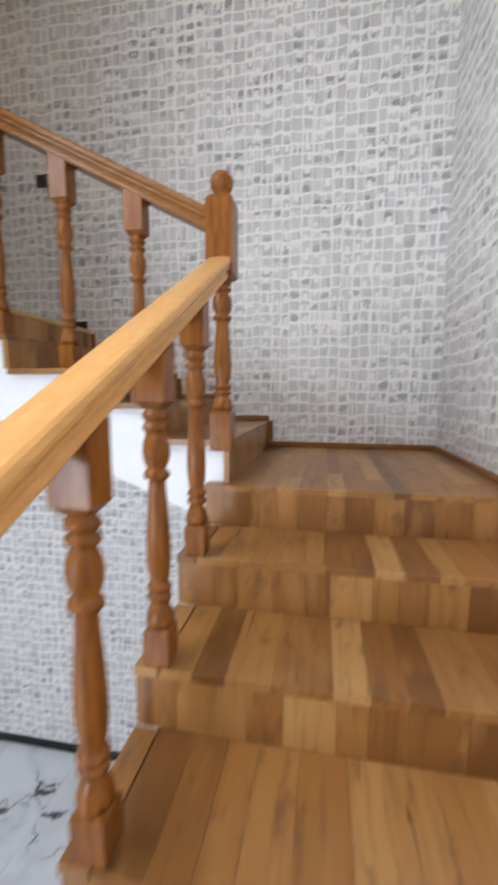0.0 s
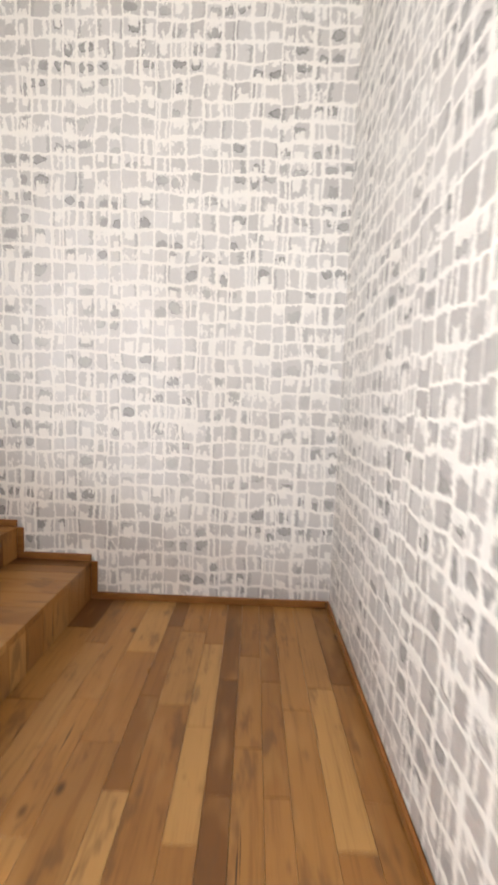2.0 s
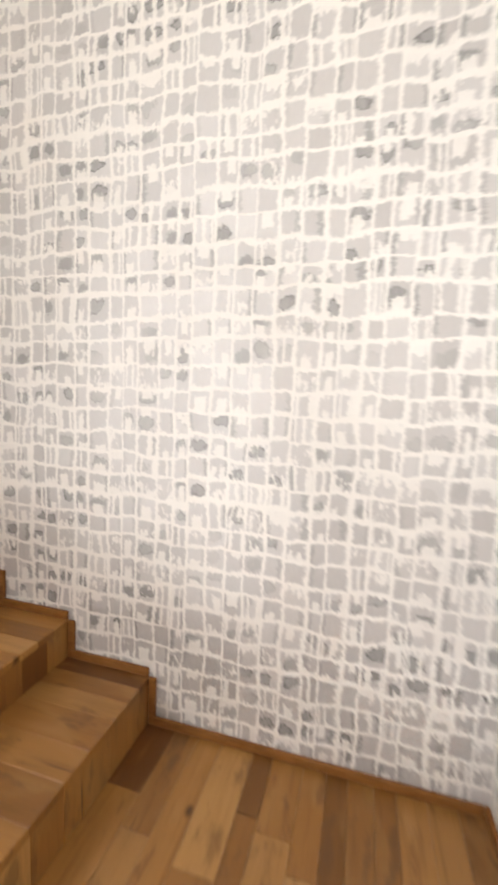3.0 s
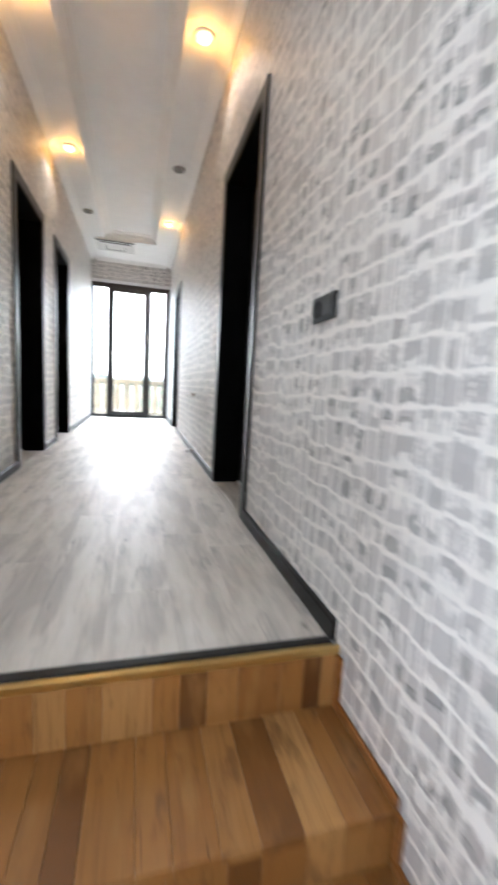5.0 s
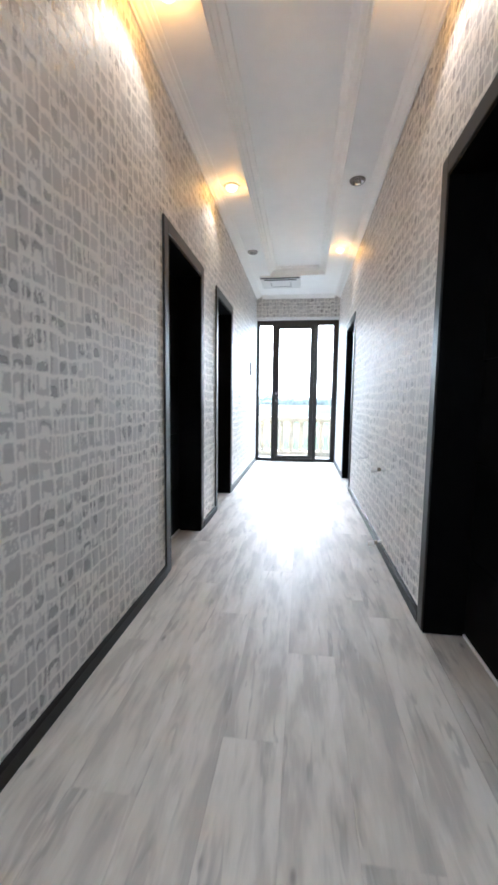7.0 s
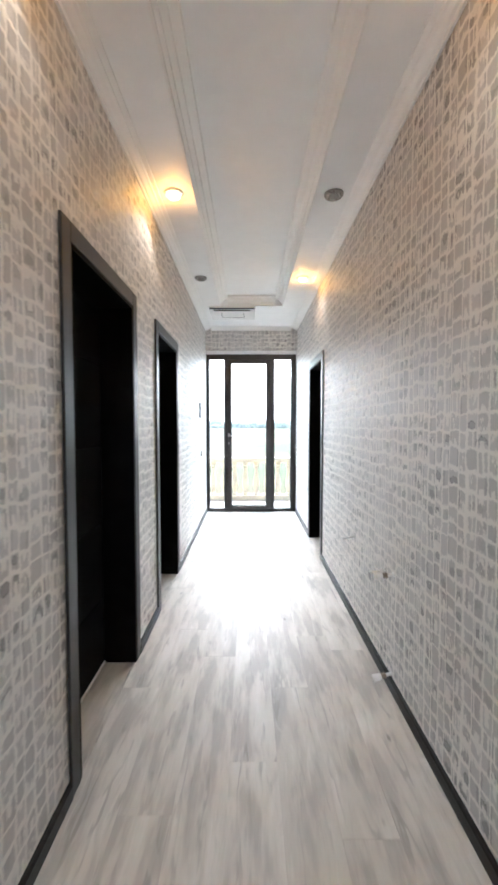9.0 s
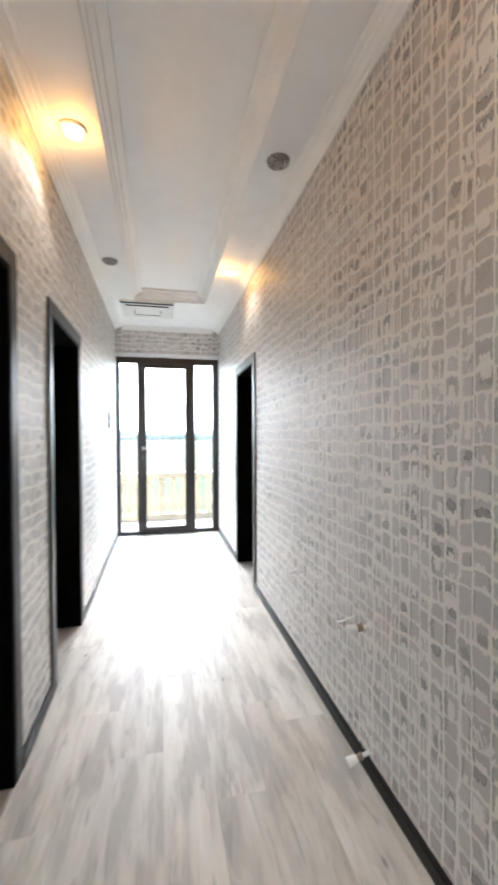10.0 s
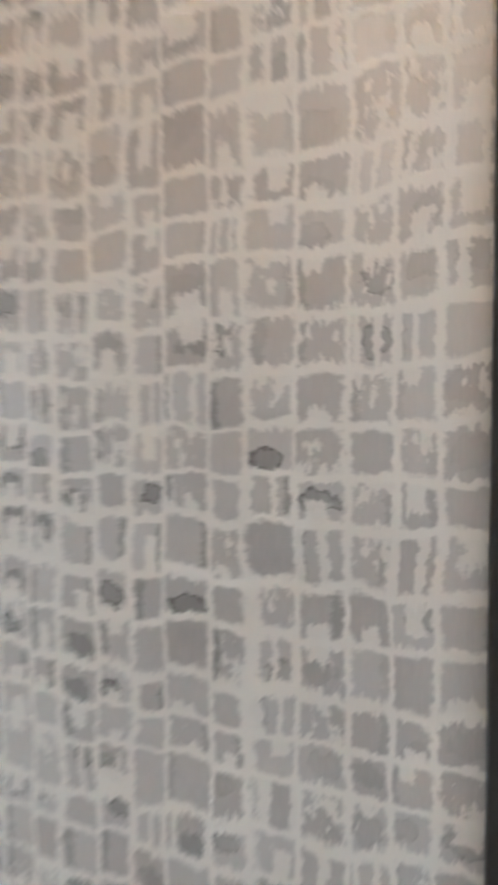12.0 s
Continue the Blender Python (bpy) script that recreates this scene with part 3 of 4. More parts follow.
def balcony_door():
    x0, x1 = -9.50, -9.43
    root = tagged(empty("door_5", -9.465, -0.71, 0.0), "dark-framed glazed balcony door between two tall side lights", "glazed door", kind="structure")
    off = Matrix.Translation(-root.location)

    def put(pname, bm, mat, parent=root, lab="", smooth=False):
        bmesh.ops.transform(bm, matrix=off, verts=bm.verts)
        return part(pname, bm, mat, parent, lab, smooth)
    ya, yb, yc, yd, ye, yf = -1.398, -1.35, -1.125, -0.335, -0.085, -0.002
    top, bot = 2.455, 0.0
    put("frame_post", box(x0, x1, ya, yb, bot, top, bevel=0.004), FRAME_DARK)
    put("frame_post", box(x0, x1, ye, yf, bot, top, bevel=0.004), FRAME_DARK)
    put("frame_head", box(x0 + 0.002, x1 - 0.002, yb, ye, 2.375, top, bevel=0.004), FRAME_DARK)
    put("frame_sill", box(x0 + 0.002, x1 - 0.002, yb, ye, bot, 0.050, bevel=0.004), FRAME_DARK)
    put("mullion", box(x0 + 0.004, x1 - 0.004, yc, yc + 0.050, 0.05, 2.375, bevel=0.003), FRAME_DARK)
    put("mullion", box(x0 + 0.004, x1 - 0.004, yd - 0.065, yd, 0.05, 2.375, bevel=0.003), FRAME_DARK)
    for a, b in ((yb, yc), (yd, ye)):
        g = put("pane", box(-9.470, -9.462, a, b, 0.05, 2.375), GLASS)
        g.visible_shadow = False
    d0, d1 = yc + 0.052, yd - 0.067
    w = 0.068
    leaf = put("leaf", boxes((x0 + 0.01, x1 + 0.018, d0, d0 + w, 0.055, 2.37), (x0 + 0.01, x1 + 0.018, d1 - w, d1, 0.055, 2.37),
                             (x0 + 0.01, x1 + 0.018, d0 + w, d1 - w, 2.315, 2.37), (x0 + 0.01, x1 + 0.018, d0 + w, d1 - w, 0.055, 0.105)), FRAME_DARK, root, "dark framed glazed leaf")
    g = put("pane", box(-9.470, -9.462, d0 + w, d1 - w, 0.105, 2.315), GLASS, leaf)
    g.visible_shadow = False
    hx = x1 + 0.018
    bm = tube([(hx, d0 + 0.028, 1.20), (hx + 0.045, d0 + 0.028, 1.20), (hx + 0.052, d0 + 0.04, 1.20), (hx + 0.052, d0 + 0.15, 1.195)], 0.009)
    add_box(bm, hx, hx + 0.008, d0 + 0.012, d0 + 0.044, 1.17, 1.23, bevel=0.003)
    put("handle", bm, STEEL, leaf, "steel lever handle")
    bm = tube([(hx, d0 + 0.028, 1.09), (hx + 0.03, d0 + 0.028, 1.09), (hx + 0.034, d0 + 0.028, 1.05)], 0.006)
    put("key", bm, STEEL, leaf, "key in the lock")


balcony_door()
# ---- the stairs ----
RUN = 0.29
LOW_N = 16
RISE = (LAND - LOW) / LOW_N
LOWER = [(-1.13 - RUN * k, LAND - RISE * k) for k in range(LOW_N)]                      # nose y, tread z; the landing first
UPPER = [(-0.985, -0.575), (-1.290, -0.443), (-1.580, -0.312), (-1.875, -0.178), (-2.170, -0.001)]  # nose x, tread z; the floor last
EDGE_W, EDGE_S = -1.075, -1.100    # outer ends of the lower and of the upper treads
T = 0.022                          # thickness of the wooden strips


def stair_core():
    rows = []
    for k, (y, z) in enumerate(LOWER[1:], 1):
        rows.append((-1.03, -0.0005, y + T, LOWER[k - 1][0] + T, max(LOW, z - 0.30), z - T))
    rows.append((-1.03, -0.0005, LOWER[0][0] + T, -0.0005, LAND - 0.20, LAND - T))
    return boxes(*rows)


structure("stair_carcass", stair_core(), PLASTER, "white plastered concrete under the lower flight and landing", "stairs")


def upper_core():
    bm = bmesh.new()
    top = [(-0.985 - T, LAND - 0.19)]
    z_prev = LAND - T
    top.append((-0.985 - T, z_prev))
    for k, (x, z) in enumerate(UPPER[:-1]):
        top.append((x - T, z - T))
        top.append((UPPER[k + 1][0] - T, z - T))
    top.append((-2.193, -0.013))
    top.append((-2.45, -0.30))
    pts = top + [(-2.40, -0.335), (-1.04, -0.905)]
    me = prism(pts, "y", -1.070, -0.0005)
    return me


structure("stair_soffit", upper_core(), PLASTER, "white plastered side and underside of the upper flight", "stairs")


def strip_mesh(length, width, thick, ch):
    """One wooden strip with softened top edges; it lies along x, its top at z = 0."""
    l, w = length / 2, width / 2
    verts, faces = [], []
    for z, i in ((-thick, 0.0), (-ch, 0.0), (0.0, ch)):
        verts += [(-l + i, -w + i, z), (l - i, -w + i, z), (l - i, w - i, z), (-l + i, w - i, z)]
    for b in (0, 4):
        for k in range(4):
            faces.append((b + k, b + (k + 1) % 4, b + 4 + (k + 1) % 4, b + 4 + k))
    faces.append((8, 9, 10, 11))
    faces.append((3, 2, 1, 0))
    me = bpy.data.meshes.new("strip")
    me.from_pydata(verts, [], faces)
    return me


STRIPS = {}


def strip(name, length, width, thick, material, parent, m):
    key = (round(length, 3), round(width, 3), thick, material.name)
    if key not in STRIPS:
        STRIPS[key] = strip_mesh(length, width, thick, 0.0008 if material is LAMINATE else 0.0008)
        STRIPS[key].materials.append(material)
    ob = new(name, STRIPS[key])
    ob.parent = parent
    ob.matrix_basis = m
    return ob


def widths(total, rng, choices=(0.058, 0.068, 0.078, 0.090, 0.102)):
    """Uneven strip widths that fill a length."""
    out, left = [], total
    while left > 0.16:
        w = rng.choice(choices)
        out.append(w)
        left -= w
    if left > 0.1:
        out += [round(left / 2, 3), left - round(left / 2, 3)]
    else:
        out.append(left)
    return out


rng = random.Random(5)


def lay_tread(parent, run, nose, back, e0, e1, z, axis):
    """Strips from nose to back. axis: the way up ('y' or 'x'); e0, e1: the ends across it."""
    at = e0
    mid, length = (nose + back) / 2, abs(back - nose)
    for w in widths(e1 - e0, rng):
        c = at + w / 2
        at += w
        flip = 180 * rng.randint(0, 1)
        if axis == "y":
            strip("strip", length, w - 0.0004, T, WOOD, parent, pose(c, mid, z, 0, 0, 90 + flip))
        else:
            strip("strip", length, w - 0.0004, T, WOOD, parent, pose(mid, c, z, 0, 0, flip))


def lay_riser(parent, face, z0, z1, e0, e1, axis):
    at = e0
    h = z1 - z0
    for w in widths(e1 - e0, rng, (0.068, 0.082, 0.098, 0.115)):
        c = at + w / 2
        at += w
        if axis == "y":
            m = pose(c, face, (z0 + z1) / 2) @ Matrix(((0, 1, 0, 0), (0, 0, -1, 0), (-1, 0, 0, 0), (0, 0, 0, 1)))
        else:
            m = pose(face, c, (z0 + z1) / 2) @ Matrix(((0, 0, 1, 0), (0, 1, 0, 0), (-1, 0, 0, 0), (0, 0, 0, 1)))
        strip("strip", h, w - 0.0004, T, WOOD, parent, m)


def wood_skirt(bm, axis, at, side, nose, back, z, z_up):
    """A low rounded strip along the wall on a tread, and an upright one beside the riser behind it."""
    lo, hi = sorted((nose, back))
    a, b = sorted((at, at + side * 0.012))
    h = 0.030
    if axis == "y":
        add_box(bm, a, b, lo, hi, z + 0.0005, z + h, bevel=0.004)
        if z_up:
            add_box(bm, a, b, back - 0.026, back - 0.0005, z + h, z_up + h - 0.001, bevel=0.003)
    else:
        add_box(bm, lo, hi, a, b, z + 0.0005, z + h, bevel=0.004)
        if z_up:
            add_box(bm, back + 0.0005, back + 0.026, a, b, z + h, z_up, bevel=0.003)


# ---- balustrade ----
BALUSTER = ((0.0260, 0.150), (0.0265, 0.158), (0.0245, 0.172), (0.0205, 0.186), (0.0165, 0.196), (0.0158, 0.200), (0.0215, 0.203), (0.0228, 0.209), (0.0215, 0.215), (0.0168, 0.218),
            (0.0168, 0.221), (0.0215, 0.224), (0.0228, 0.230), (0.0210, 0.236), (0.0172, 0.239), (0.0180, 0.250), (0.0212, 0.275), (0.0225, 0.300), (0.0220, 0.330), (0.0200, 0.370),
            (0.0172, 0.415), (0.0155, 0.448), (0.0152, 0.456), (0.0222, 0.459), (0.0240, 0.466), (0.0222, 0.473), (0.0175, 0.476), (0.0185, 0.483), (0.0232, 0.497), (0.0250, 0.513),
            (0.0235, 0.530), (0.0180, 0.546), (0.0165, 0.552), (0.0215, 0.555), (0.0232, 0.561), (0.0215, 0.567), (0.0170, 0.570), (0.0170, 0.574), (0.0220, 0.577), (0.0236, 0.583),
            (0.0220, 0.590), (0.0185, 0.594), (0.0200, 0.600))


def square_block(bm, half, z0, z1, slope=0.0, cut_lo=0.0, cut_hi=0.0):
    """A square section with tapering ends; slope lets the top follow the rail (rise per metre along local y)."""
    levels = [(half - cut_lo, z0), (half, z0 + cut_lo * 1.2), (half, z1 - cut_hi * 1.2), (half - cut_hi, z1)]
    rings = []
    for k, (h, z) in enumerate(levels):
        s = slope if z > z1 - 0.001 else 0.0
        rings.append([bm.verts.new((x * h, y * h, z + s * y * h)) for x, y in ((-1, -1), (1, -1), (1, 1), (-1, 1))])
    for a, b in zip(rings, rings[1:]):
        for i in range(4):
            bm.faces.new((a[i], a[(i + 1) % 4], b[(i + 1) % 4], b[i]))
    bm.faces.new(rings[0][::-1])
    bm.faces.new(rings[-1])


def baluster_mesh(height, slope):
    bm = bmesh.new()
    square_block(bm, 0.031, 0.0, 0.098, 0.0, 0.003, 0.012)
    add_lathe(bm, [(r * 1.24, 0.096 + (h - 0.150) * 0.504 / 0.45) for r, h in BALUSTER], 24)
    square_block(bm, 0.034, 0.598, height, slope, 0.013, 0.0)
    me = mesh_of("baluster", bm, TURNED)
    for f in me.polygons:
        f.use_smooth = len(f.vertices) == 4 and abs(f.normal.z) < 0.98 and 0.099 < f.center.z < 0.597
    return me


rails = tagged(empty("balustrade", -1.03, -1.06, LAND), "lacquered wooden stair balustrade with turned balusters and ball-topped newel", "balustrade")
RAIL_X, RAIL_Y = -1.020, -1.065
LOW_SLOPE, UP_SLOPE = 0.515, 0.510


def low_rail_z(y):
    return 0.022 + LOW_SLOPE * (y + 1.10)


def up_rail_z(x):
    return 0.190 - UP_SLOPE * (x + 1.064)


def rail_of(section, length_pts, across):
    """A moulded rail: the section (across, up) swept between two points."""
    bm = bmesh.new()
    rings = [[bm.verts.new(Vector(p) + Vector(across) * a + Vector((0, 0, h))) for a, h in section] for p in length_pts]
    k = len(section)
    for i in range(k):
        bm.faces.new((rings[0][i], rings[0][(i + 1) % k], rings[1][(i + 1) % k], rings[1][i]))
    bm.faces.new(rings[0])
    bm.faces.new(rings[1][::-1])
    return bm


SECTION = ((-0.028, -0.036), (0.028, -0.036), (0.032, -0.030), (0.032, -0.020), (0.026, -0.014), (0.028, -0.006), (0.038, 0.000), (0.039, 0.008), (0.035, 0.011), (0.042, 0.016),
           (0.044, 0.026), (0.040, 0.036), (0.033, 0.040), (0.012, 0.042), (-0.012, 0.042), (-0.033, 0.040), (-0.040, 0.036), (-0.044, 0.026), (-0.042, 0.016), (-0.035, 0.011),
           (-0.039, 0.008), (-0.038, 0.000), (-0.028, -0.006), (-0.026, -0.014), (-0.032, -0.020), (-0.032, -0.030))


def low_part(name, bm, mat, smooth=False):
    bmesh.ops.transform(bm, matrix=Matrix.Translation(-Vector(rails.location)), verts=bm.verts)
    return part(name, bm, mat, rails, "", smooth)


y_end = LOWER[-1][0] + 0.02
low_part("handrail", rail_of(SECTION, ((RAIL_X, -1.10, low_rail_z(-1.10)), (RAIL_X, y_end, low_rail_z(y_end))), (1, 0, 0)), RAIL_WOOD_LIT)
low_part("handrail", rail_of(SECTION, ((-1.07, RAIL_Y, up_rail_z(-1.07)), (-2.19, RAIL_Y, up_rail_z(-2.19))), (0, 1, 0)), RAIL_WOOD_X_SHADED)


def newel(x, y, z, height):
    bm = bmesh.new()
    square_block(bm, 0.040, 0.0, 0.150, 0.0, 0.004, 0.012)
    k = (height - 0.27 - 0.15) / 0.45
    add_lathe(bm, [(r * 1.45, 0.150 + (h - 0.150) * k) for r, h in BALUSTER], 22)
    square_block(bm, 0.048, height - 0.275, height, 0.0, 0.010, 0.016)
    add_lathe(bm, [(0.020, height - 0.002), (0.022, height + 0.006)] + [(0.040 * math.sin(math.radians(a)), height + 0.046 - 0.040 * math.cos(math.radians(a))) for a in range(36, 180, 12)], 48)
    # shallow flutes round the ball
    for v in bm.verts:
        if v.co.z > height + 0.010:
            k = 1 + 0.05 * math.cos(12 * math.atan2(v.co.y, v.co.x))
            v.co.x, v.co.y = v.co.x * k, v.co.y * k
    for f in bm.faces:
        f.smooth = len(f.verts) == 4 and len({round(v.co.z, 4) for v in f.verts}) == 2 and max(abs(v.co.x) + abs(v.co.y) for v in f.verts) < 0.066 and max(abs(v.co.x) for v in f.verts) < 0.0398
    bmesh.ops.transform(bm, matrix=Matrix.Translation((x, y, z)), verts=bm.verts)
    return low_part("newel_post", bm, TURNED)


newel(-1.020, -1.060, -0.615, 0.885)
newel(-2.235, -1.060, 0.0, 0.86)
low_part("wooden_plug", lathe([(0.011, 0.0), (0.011, 0.002), (0.008, 0.003)], 14, Matrix.Translation((-1.020, -1.0995, -0.545)) @ Matrix.Rotation(radians(90), 4, "X")), SKIRT_WOOD)
BAL = {}


def baluster(x, y, z, height, slope, turn):
    key = (round(height, 3), slope)
    if key not in BAL:
        BAL[key] = baluster_mesh(height, slope)
    ob = new("baluster", BAL[key])
    ob.parent = rails
    ob.matrix_basis = pose(x - rails.location.x, y - rails.location.y, z - rails.location.z, 0, 0, turn)


for y, z in LOWER[1:]:
    yb = y + 0.034
    baluster(RAIL_X, yb, z, round(low_rail_z(yb) - 0.034 - z, 3), LOW_SLOPE, 0)
for x, z in UPPER[1:4]:
    xb = x - 0.045
    baluster(xb, RAIL_Y, z, round(up_rail_z(xb) - 0.034 - z, 3), UP_SLOPE, 90)

# ---- fixtures of the corridor ----


def ceiling_spot(x, y, lit):
    root = tagged(empty("ceiling_spotlight", x, y, CEIL), "lit warm ceiling spotlight in a ring whitened by its glare" if lit else "unlit crystal ceiling spotlight in a polished metal ring",
                  "spotlight", "ceiling spotlights")
    depth = 0.45 if lit else 1.0
    ring = lathe([(0.034, -0.003), (0.036, -0.016 * depth), (0.050, -0.022 * depth), (0.060, -0.014 * depth), (0.063, -0.0005)], 28)
    # lit rings are coloured white in place of the glare that washes them out
    part("ring", ring, MOULDING if lit else RING_METAL, root, "ring coloured white for the lamp's glare" if lit else "polished metal ring", True)
    if lit:
        part("lens", lathe([(0.002, -0.036), (0.030, -0.034), (0.042, -0.026), (0.048, -0.014), (0.049, -0.004)], 24), BULB, root, "glowing lens")
    else:
        bm = lathe([(0.001, -0.036), (0.008, -0.034), (0.020, -0.030), (0.030, -0.020), (0.030, -0.004)], 12)
        part("crystal", bm, CRYSTAL, root, "faceted crystal lens")
    if lit:
        lamp("spotlight_glow", "POINT", 0.135, WARM, pose(x, y, CEIL - 0.060), radius=0.02)
        lamp("spotlight_beam", "SPOT", 0.40, (1.0, 0.90, 0.76), pose(x, y, CEIL - 0.060), spot_size=radians(125), blend=0.6, radius=0.03)


for x, y, lit in ((-7.26, -0.195, True), (-5.76, -0.195, False), (-4.10, -0.195, True), (-7.25, -1.225, False), (-5.75, -1.222, True), (-4.10, -1.222, True)):
    ceiling_spot(x, y, lit)


def air_conditioner():
    root = tagged(empty("air_conditioner", -8.52, -0.95, CEIL), "white ceiling cassette air conditioner with dark slots by the balcony door", "air conditioner")
    part("panel", box(-0.29, 0.29, -0.29, 0.29, -0.022, -0.001, bevel=0.006), WHITE_PLASTIC, root)
    for a, w, reach in ((0.262, 0.020, 0.285), (0.172, 0.018, 0.235)):
        part("slot", box(a - w, a + w, -reach, reach, -0.0265, -0.021), DARK_HOLE, root)
    part("grille", boxes((-0.19, -0.175, -0.15, 0.15, -0.0245, -0.021), (-0.175, 0.04, -0.150, -0.143, -0.0245, -0.021), (-0.175, 0.04, 0.143, 0.150, -0.0245, -0.021)), DARK_HOLE, root)


air_conditioner()


def wall_switch():
    root = tagged(empty("wall_switch", -2.435, 0.0, 0.945), "black double socket and switch plate on the wallpapered wall", "switch")
    part("plate", box(-0.077, 0.077, -0.012, -0.0005, -0.039, 0.039, bevel=0.004), BLACK_PLASTIC, root)
    part("rocker", box(0.010, 0.066, -0.017, -0.011, -0.028, 0.028, bevel=0.003), BLACK_PLASTIC, root)
    m = Matrix.Translation((-0.038, -0.011, 0)) @ Matrix.Rotation(radians(90), 4, "X")
    part("socket", lathe([(0.021, -0.002), (0.023, 0.006), (0.026, 0.006), (0.027, -0.002)], 24, m), BLACK_PLASTIC, root)


wall_switch()


def wall_panel(x, z, w, h, name, label, mat):
    root = tagged(empty(name, x, CORR, z), label, name.replace("_", " "))
    part("plate", box(-w / 2, w / 2, 0.0005, 0.016, -h / 2, h / 2, bevel=0.003), mat, root)
    part("button", box(-w / 4, w / 4, 0.015, 0.019, -h / 4, h / 4, bevel=0.002), mat, root)


wall_panel(-8.56, 1.56, 0.085, 0.20, "wall_thermostat", "dark upright control panel on the wallpapered wall", BLACK_PLASTIC)
wall_panel(-8.70, 0.965, 0.075, 0.075, "light_switch", "small pale light switch beside the balcony door", WHITE_PLASTIC)


def pipe_stub(z, tilt):
    root = tagged(empty("radiator_pipe_stub", -5.130, 0.0, z), "white capped heating pipe stub sticking out of the wall", "pipe", "capped heating pipes")
    root.scale = (0.96, 0.96, 0.96)
    turn = Matrix.Rotation(radians(90 + tilt), 4, "X")
    part("flange", lathe([(0.016, 0.0006), (0.016, 0.004), (0.010, 0.006)], 16, turn), WHITE_PLASTIC, root, smooth=False)
    part("pipe", lathe([(0.009, 0.0), (0.009, 0.06)], 14, turn), WHITE_PLASTIC, root)
    bm = lathe([(0.012, 0.034), (0.016, 0.036), (0.016, 0.046), (0.012, 0.048), (0.015, 0.050), (0.015, 0.058), (0.012, 0.060)], 6, turn)
    part("coupling", bm, DUSTY_METAL, root, "dull metal coupling")
    part("cap", lathe([(0.014, 0.060), (0.017, 0.064), (0.021, 0.100), (0.019, 0.106), (0.010, 0.108)], 16, turn), WHITE_PLASTIC, root, "white plastic cap", True)


pipe_stub(0.600, 5)
pipe_stub(0.080, 15)


def wall_hook(x, z):
    root = tagged(empty("wall_hook", x, 0.0, z), "thin dull metal radiator hook screwed into the wall", "hook", "radiator hooks")
    part("plug", lathe([(0.010, 0.0006), (0.009, 0.006), (0.004, 0.008)], 10, Matrix.Rotation(radians(90), 4, "X")), WHITE_PLASTIC, root)
    part("rod", tube([(0, -0.004, 0), (0, -0.035, -0.006), (0, -0.060, -0.014), (0, -0.085, -0.012)], 0.005), WHITE_PLASTIC, root, "dull metal rod")


wall_hook(-5.265, 0.578)
wall_hook(-5.905, 0.578)

# brass and dark edge strip at the head of the stairs
structure("trim", box(-2.1845, -2.168, -1.10, -0.001, -0.020, 0.002, bevel=0.002), BRASS, "brass nosing strip at the head of the stairs", "edge strip")
structure("trim", box(-2.2175, -2.185, -1.10, -0.017, -0.011, 0.006, bevel=0.003), SKIRT_DARK, "dark floor edge profile at the head of the stairs", "edge strip")

# ---- outside: balcony, ground, distance ----
structure("balcony_floor", box(-11.15, OUT, -2.6, 1.2, -0.25, -0.10), BALCONY_TILE, "pale tiled balcony floor", "balcony")
bal = tagged(empty("balcony_balustrade", -10.95, -0.7, -0.10), "cream stone balcony balustrade with vase-shaped balusters", "balustrade")
part("plinth", box(-0.08, 0.08, -1.9, 1.9, 0.0, 0.10, bevel=0.01), STONE, bal)
part("coping", box(-0.09, 0.09, -1.9, 1.9, 0.74, 0.83, bevel=0.015), STONE, bal)
VASE = lathe([(0.055, 0.10), (0.055, 0.13), (0.035, 0.15), (0.040, 0.20), (0.058, 0.30), (0.055, 0.38), (0.036, 0.52), (0.032, 0.62), (0.050, 0.66), (0.034, 0.69), (0.052, 0.71), (0.052, 0.74)], 16)
vase_me = mesh_of("vase_baluster", VASE, STONE)
for k in range(18):
    v = new("vase_baluster", vase_me)
    v.parent = bal
    v.location = (0, -1.78 + 0.21 * k, 0)
structure("ground", box(-3000, 3000, -3000, 3000, -4.2, -3.7), FIELDS, "pale dry fields and green meadow reaching the horizon", "ground")
bm = bmesh.new()
trng = random.Random(3)
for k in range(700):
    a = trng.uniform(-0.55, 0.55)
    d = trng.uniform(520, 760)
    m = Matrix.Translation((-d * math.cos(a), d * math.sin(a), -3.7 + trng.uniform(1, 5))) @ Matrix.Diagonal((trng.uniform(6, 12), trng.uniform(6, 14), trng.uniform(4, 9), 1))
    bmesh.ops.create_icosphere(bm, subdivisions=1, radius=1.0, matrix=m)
tagged(part("far_woods", bm, HAZE_LEAVES), "hazy line of woods on the horizon beyond the fields", "trees", kind="stuff")

# ---- strips, boards and tiles ----
stairs_low = structure("stairs_lower", box(-1.02, -0.02, -1.10, -0.03, LAND - T - 0.004, LAND - T + 0.001), WOOD, "lower flight and landing clad in mixed brown hardwood strips", "stairs")
stairs_up = structure("stairs_upper", box(-1.20, -1.02, -1.00, -0.03, UPPER[0][1] - T - 0.004, UPPER[0][1] - T + 0.001), WOOD, "upper flight clad in mixed brown hardwood strips", "stairs")
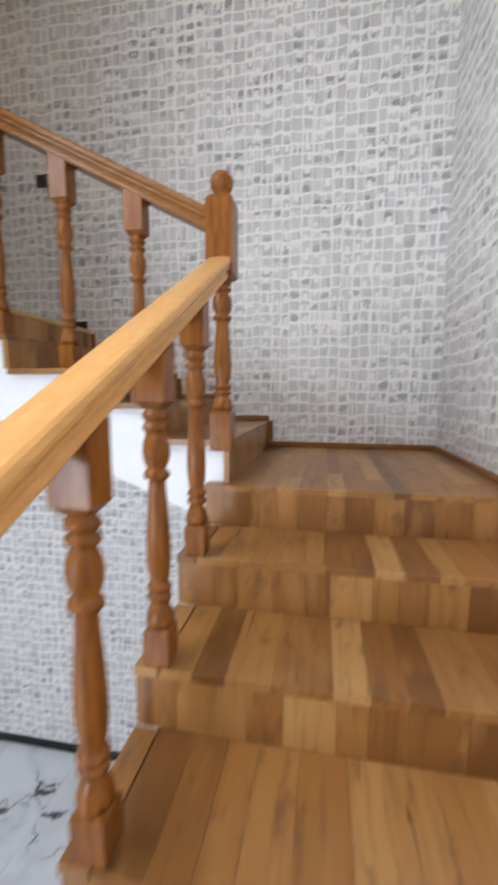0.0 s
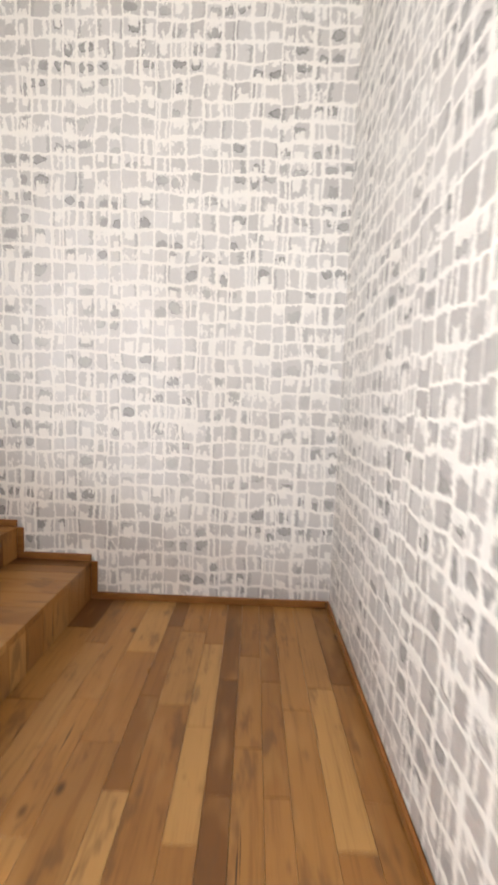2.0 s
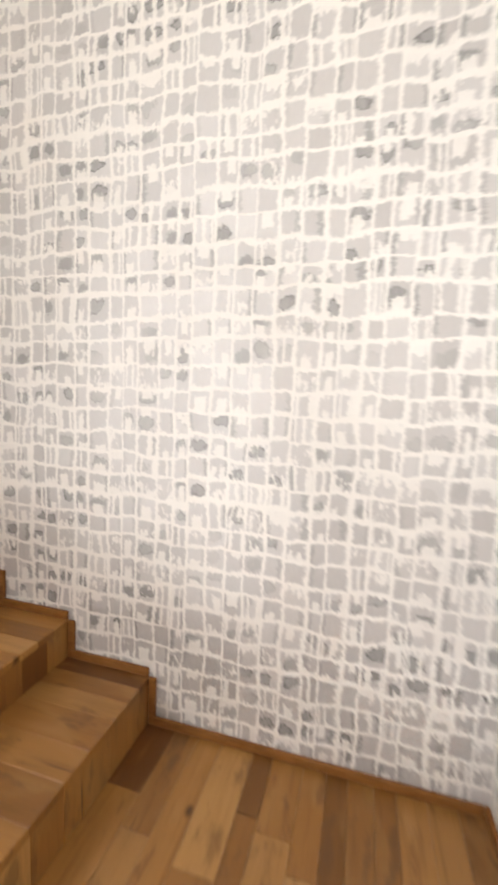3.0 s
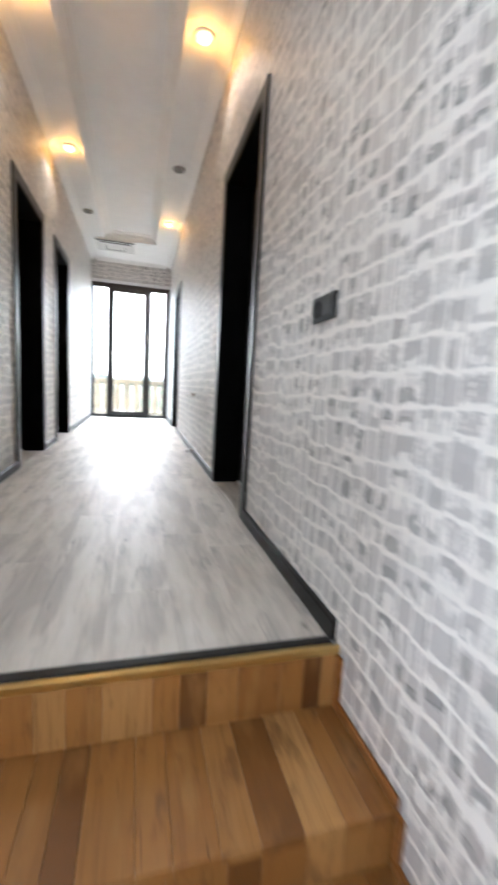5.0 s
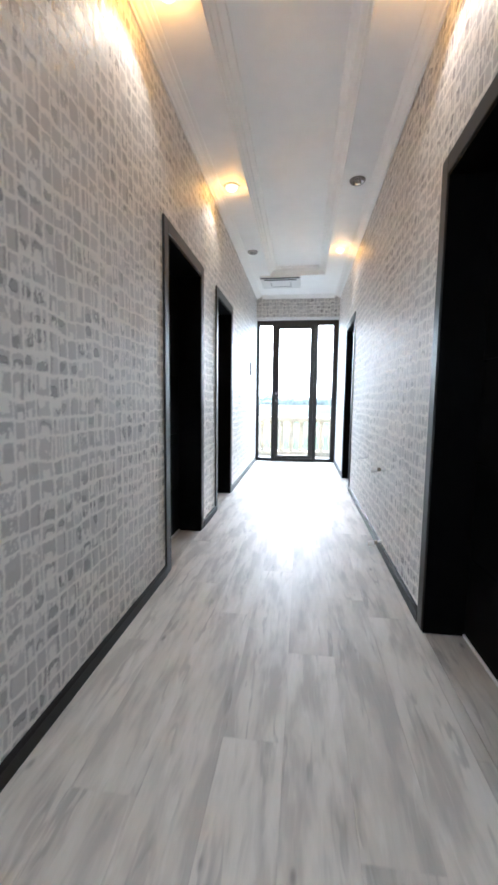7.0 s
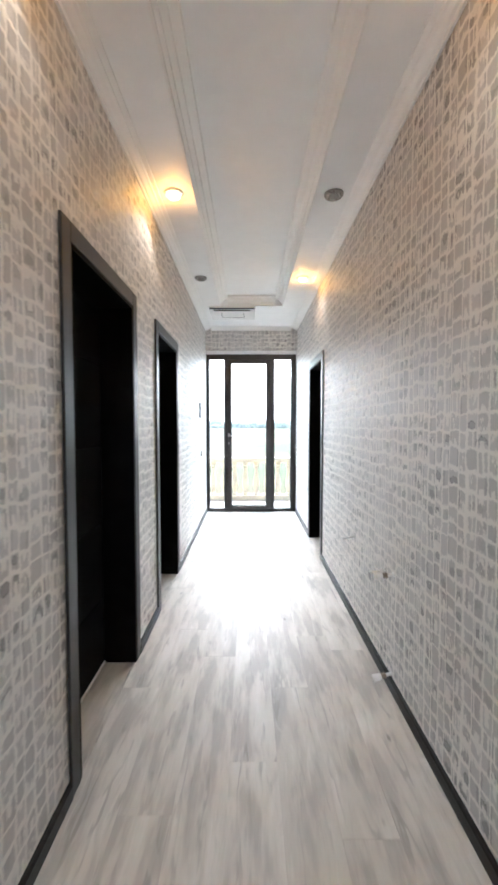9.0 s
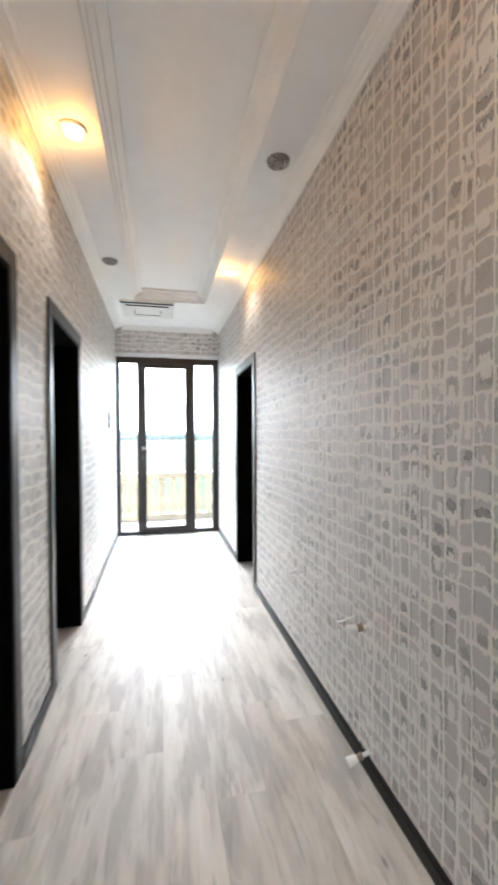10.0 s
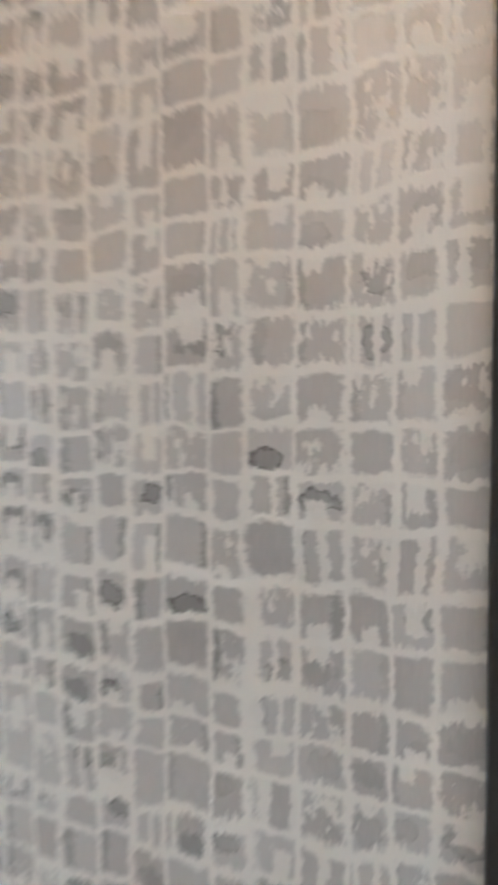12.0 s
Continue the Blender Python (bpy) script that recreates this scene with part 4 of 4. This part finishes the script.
# landing boards run the way of the lower flight
at = EDGE_W + 0.085
for w in widths(-0.001 - at, rng):
    y0 = LOWER[0][0]
    while y0 < -0.002:
        ln = rng.choice((0.28, 0.36, 0.44, 0.54, 0.62)) if y0 > LOWER[0][0] else rng.choice((0.2, 0.3, 0.42, 0.55))
        y1 = min(-0.001, y0 + ln)
        if -0.001 - y1 < 0.14:
            y1 = -0.001
        strip("strip", round(y1 - y0 - 0.001, 3), w - 0.0004, T, WOOD, stairs_low, pose(at + w / 2, (y0 + y1) / 2, LAND, 0, 0, 90))
        y0 = y1
    at += w
strip("strip", 0.14, 0.083, T, WOOD, stairs_low, pose(EDGE_W + 0.043, LOWER[0][0] + 0.07, LAND, 0, 0, 90))
for k, (y, z) in enumerate(LOWER):
    if k:
        lay_tread(stairs_low, RUN, y, LOWER[k - 1][0] + 0.008, EDGE_W + 0.062, -0.001, z, "y")
        strip("strip", RUN, 0.057, T, WOOD, stairs_low, pose(EDGE_W + 0.0290, y + RUN / 2, z, 0, 0, 90))
        # end of the step block on the open side
        strip("strip", RUN - 0.002, RISE - T - 0.002, T, WOOD, stairs_low,
              pose(-1.053, y + RUN / 2, z - T - (RISE - T) / 2) @ Matrix(((0, 0, -1, 0), (1, 0, 0, 0), (0, -1, 0, 0), (0, 0, 0, 1))))
    z0 = LOWER[k + 1][1] if k + 1 < len(LOWER) else LOW
    lay_riser(stairs_low, y + 0.002, z0 + 0.0005, z - T, EDGE_W + 0.004, -0.001, "y")
for k, (x, z) in enumerate(UPPER):
    if k < 4:
        lay_tread(stairs_up, 0, UPPER[k + 1][0] - 0.008, x, EDGE_S, -0.001, z, "x")
    z0 = UPPER[k - 1][1] if k else LAND
    lay_riser(stairs_up, x - 0.002, z0 + 0.0005, z - (T if k < 4 else 0.020), EDGE_S + 0.004, -0.001, "x")

bm = bmesh.new()
for k, (y, z) in enumerate(LOWER[1:], 1):
    wood_skirt(bm, "y", -0.0005, -1, y, LOWER[k - 1][0], z, LOWER[k - 1][1])
wood_skirt(bm, "y", -0.0005, -1, LOWER[0][0], -0.0005, LAND, None)
structure("baseboard", bm, SKIRT_WOOD, "low brown wooden skirting stepping up beside the stairs", "skirting")
bm = bmesh.new()
wood_skirt(bm, "x", -0.0005, -1, -0.0135, UPPER[0][0], LAND, UPPER[0][1])
for k in range(4):
    wood_skirt(bm, "x", -0.0005, -1, UPPER[k][0], UPPER[k + 1][0], UPPER[k][1], UPPER[k + 1][1] + (0.0 if k < 3 else -0.022))
structure("baseboard", bm, SKIRT_WOOD, "low brown wooden skirting stepping up beside the stairs", "skirting")

floor = structure("floor", box(WEST - 0.06, -2.219, CORR, -0.0005, -0.0118, -0.0095), LAMINATE, "pale grey wood-look laminate corridor floor", "floor")
BOARD_W, BOARD_L = 0.193, 1.29
row, y = 0, CORR + 0.001
prng = random.Random(11)
while y < -0.01:
    w = min(BOARD_W, -0.001 - y)
    x = -2.2185
    first = (0.35, 0.95, 0.6, 1.2)[row % 4] + prng.uniform(-0.1, 0.1)
    while x > WEST - 0.07:
        ln = min(first or BOARD_L, x - (WEST - 0.07))
        first = 0
        strip("board", round(ln - 0.0002, 4), round(w - 0.0002, 4), 0.009, LAMINATE, floor, pose(x - ln / 2, y + w / 2, 0, 0, 0, 180 * prng.randint(0, 1)))
        x -= ln
    y += w
    row += 1
for span, y0, y1 in ((R1, 0.0, 0.2), (R2, 0.0, 0.2), (L1, CORR - 0.2, CORR), (L2, CORR - 0.2, CORR)):
    strip("board", span[1] - span[0] - 0.04, 0.198, 0.009, LAMINATE, floor, pose((span[0] + span[1]) / 2, (y0 + y1) / 2, -0.0006))

hall = structure("floor_hall", box(-6.0, 0.0, WELL_S, 0.0, LOW - 0.2, LOW - 0.009), CONCRETE, "white marble tiled floor of the hall below", "floor")
for i in range(10):
    for j in range(6):
        strip("tile", 0.598, 1.098, 0.009, MARBLE, hall, pose(-0.3 - 0.6 * i, -0.55 - 1.1 * j, LOW, 0, 0, 0))
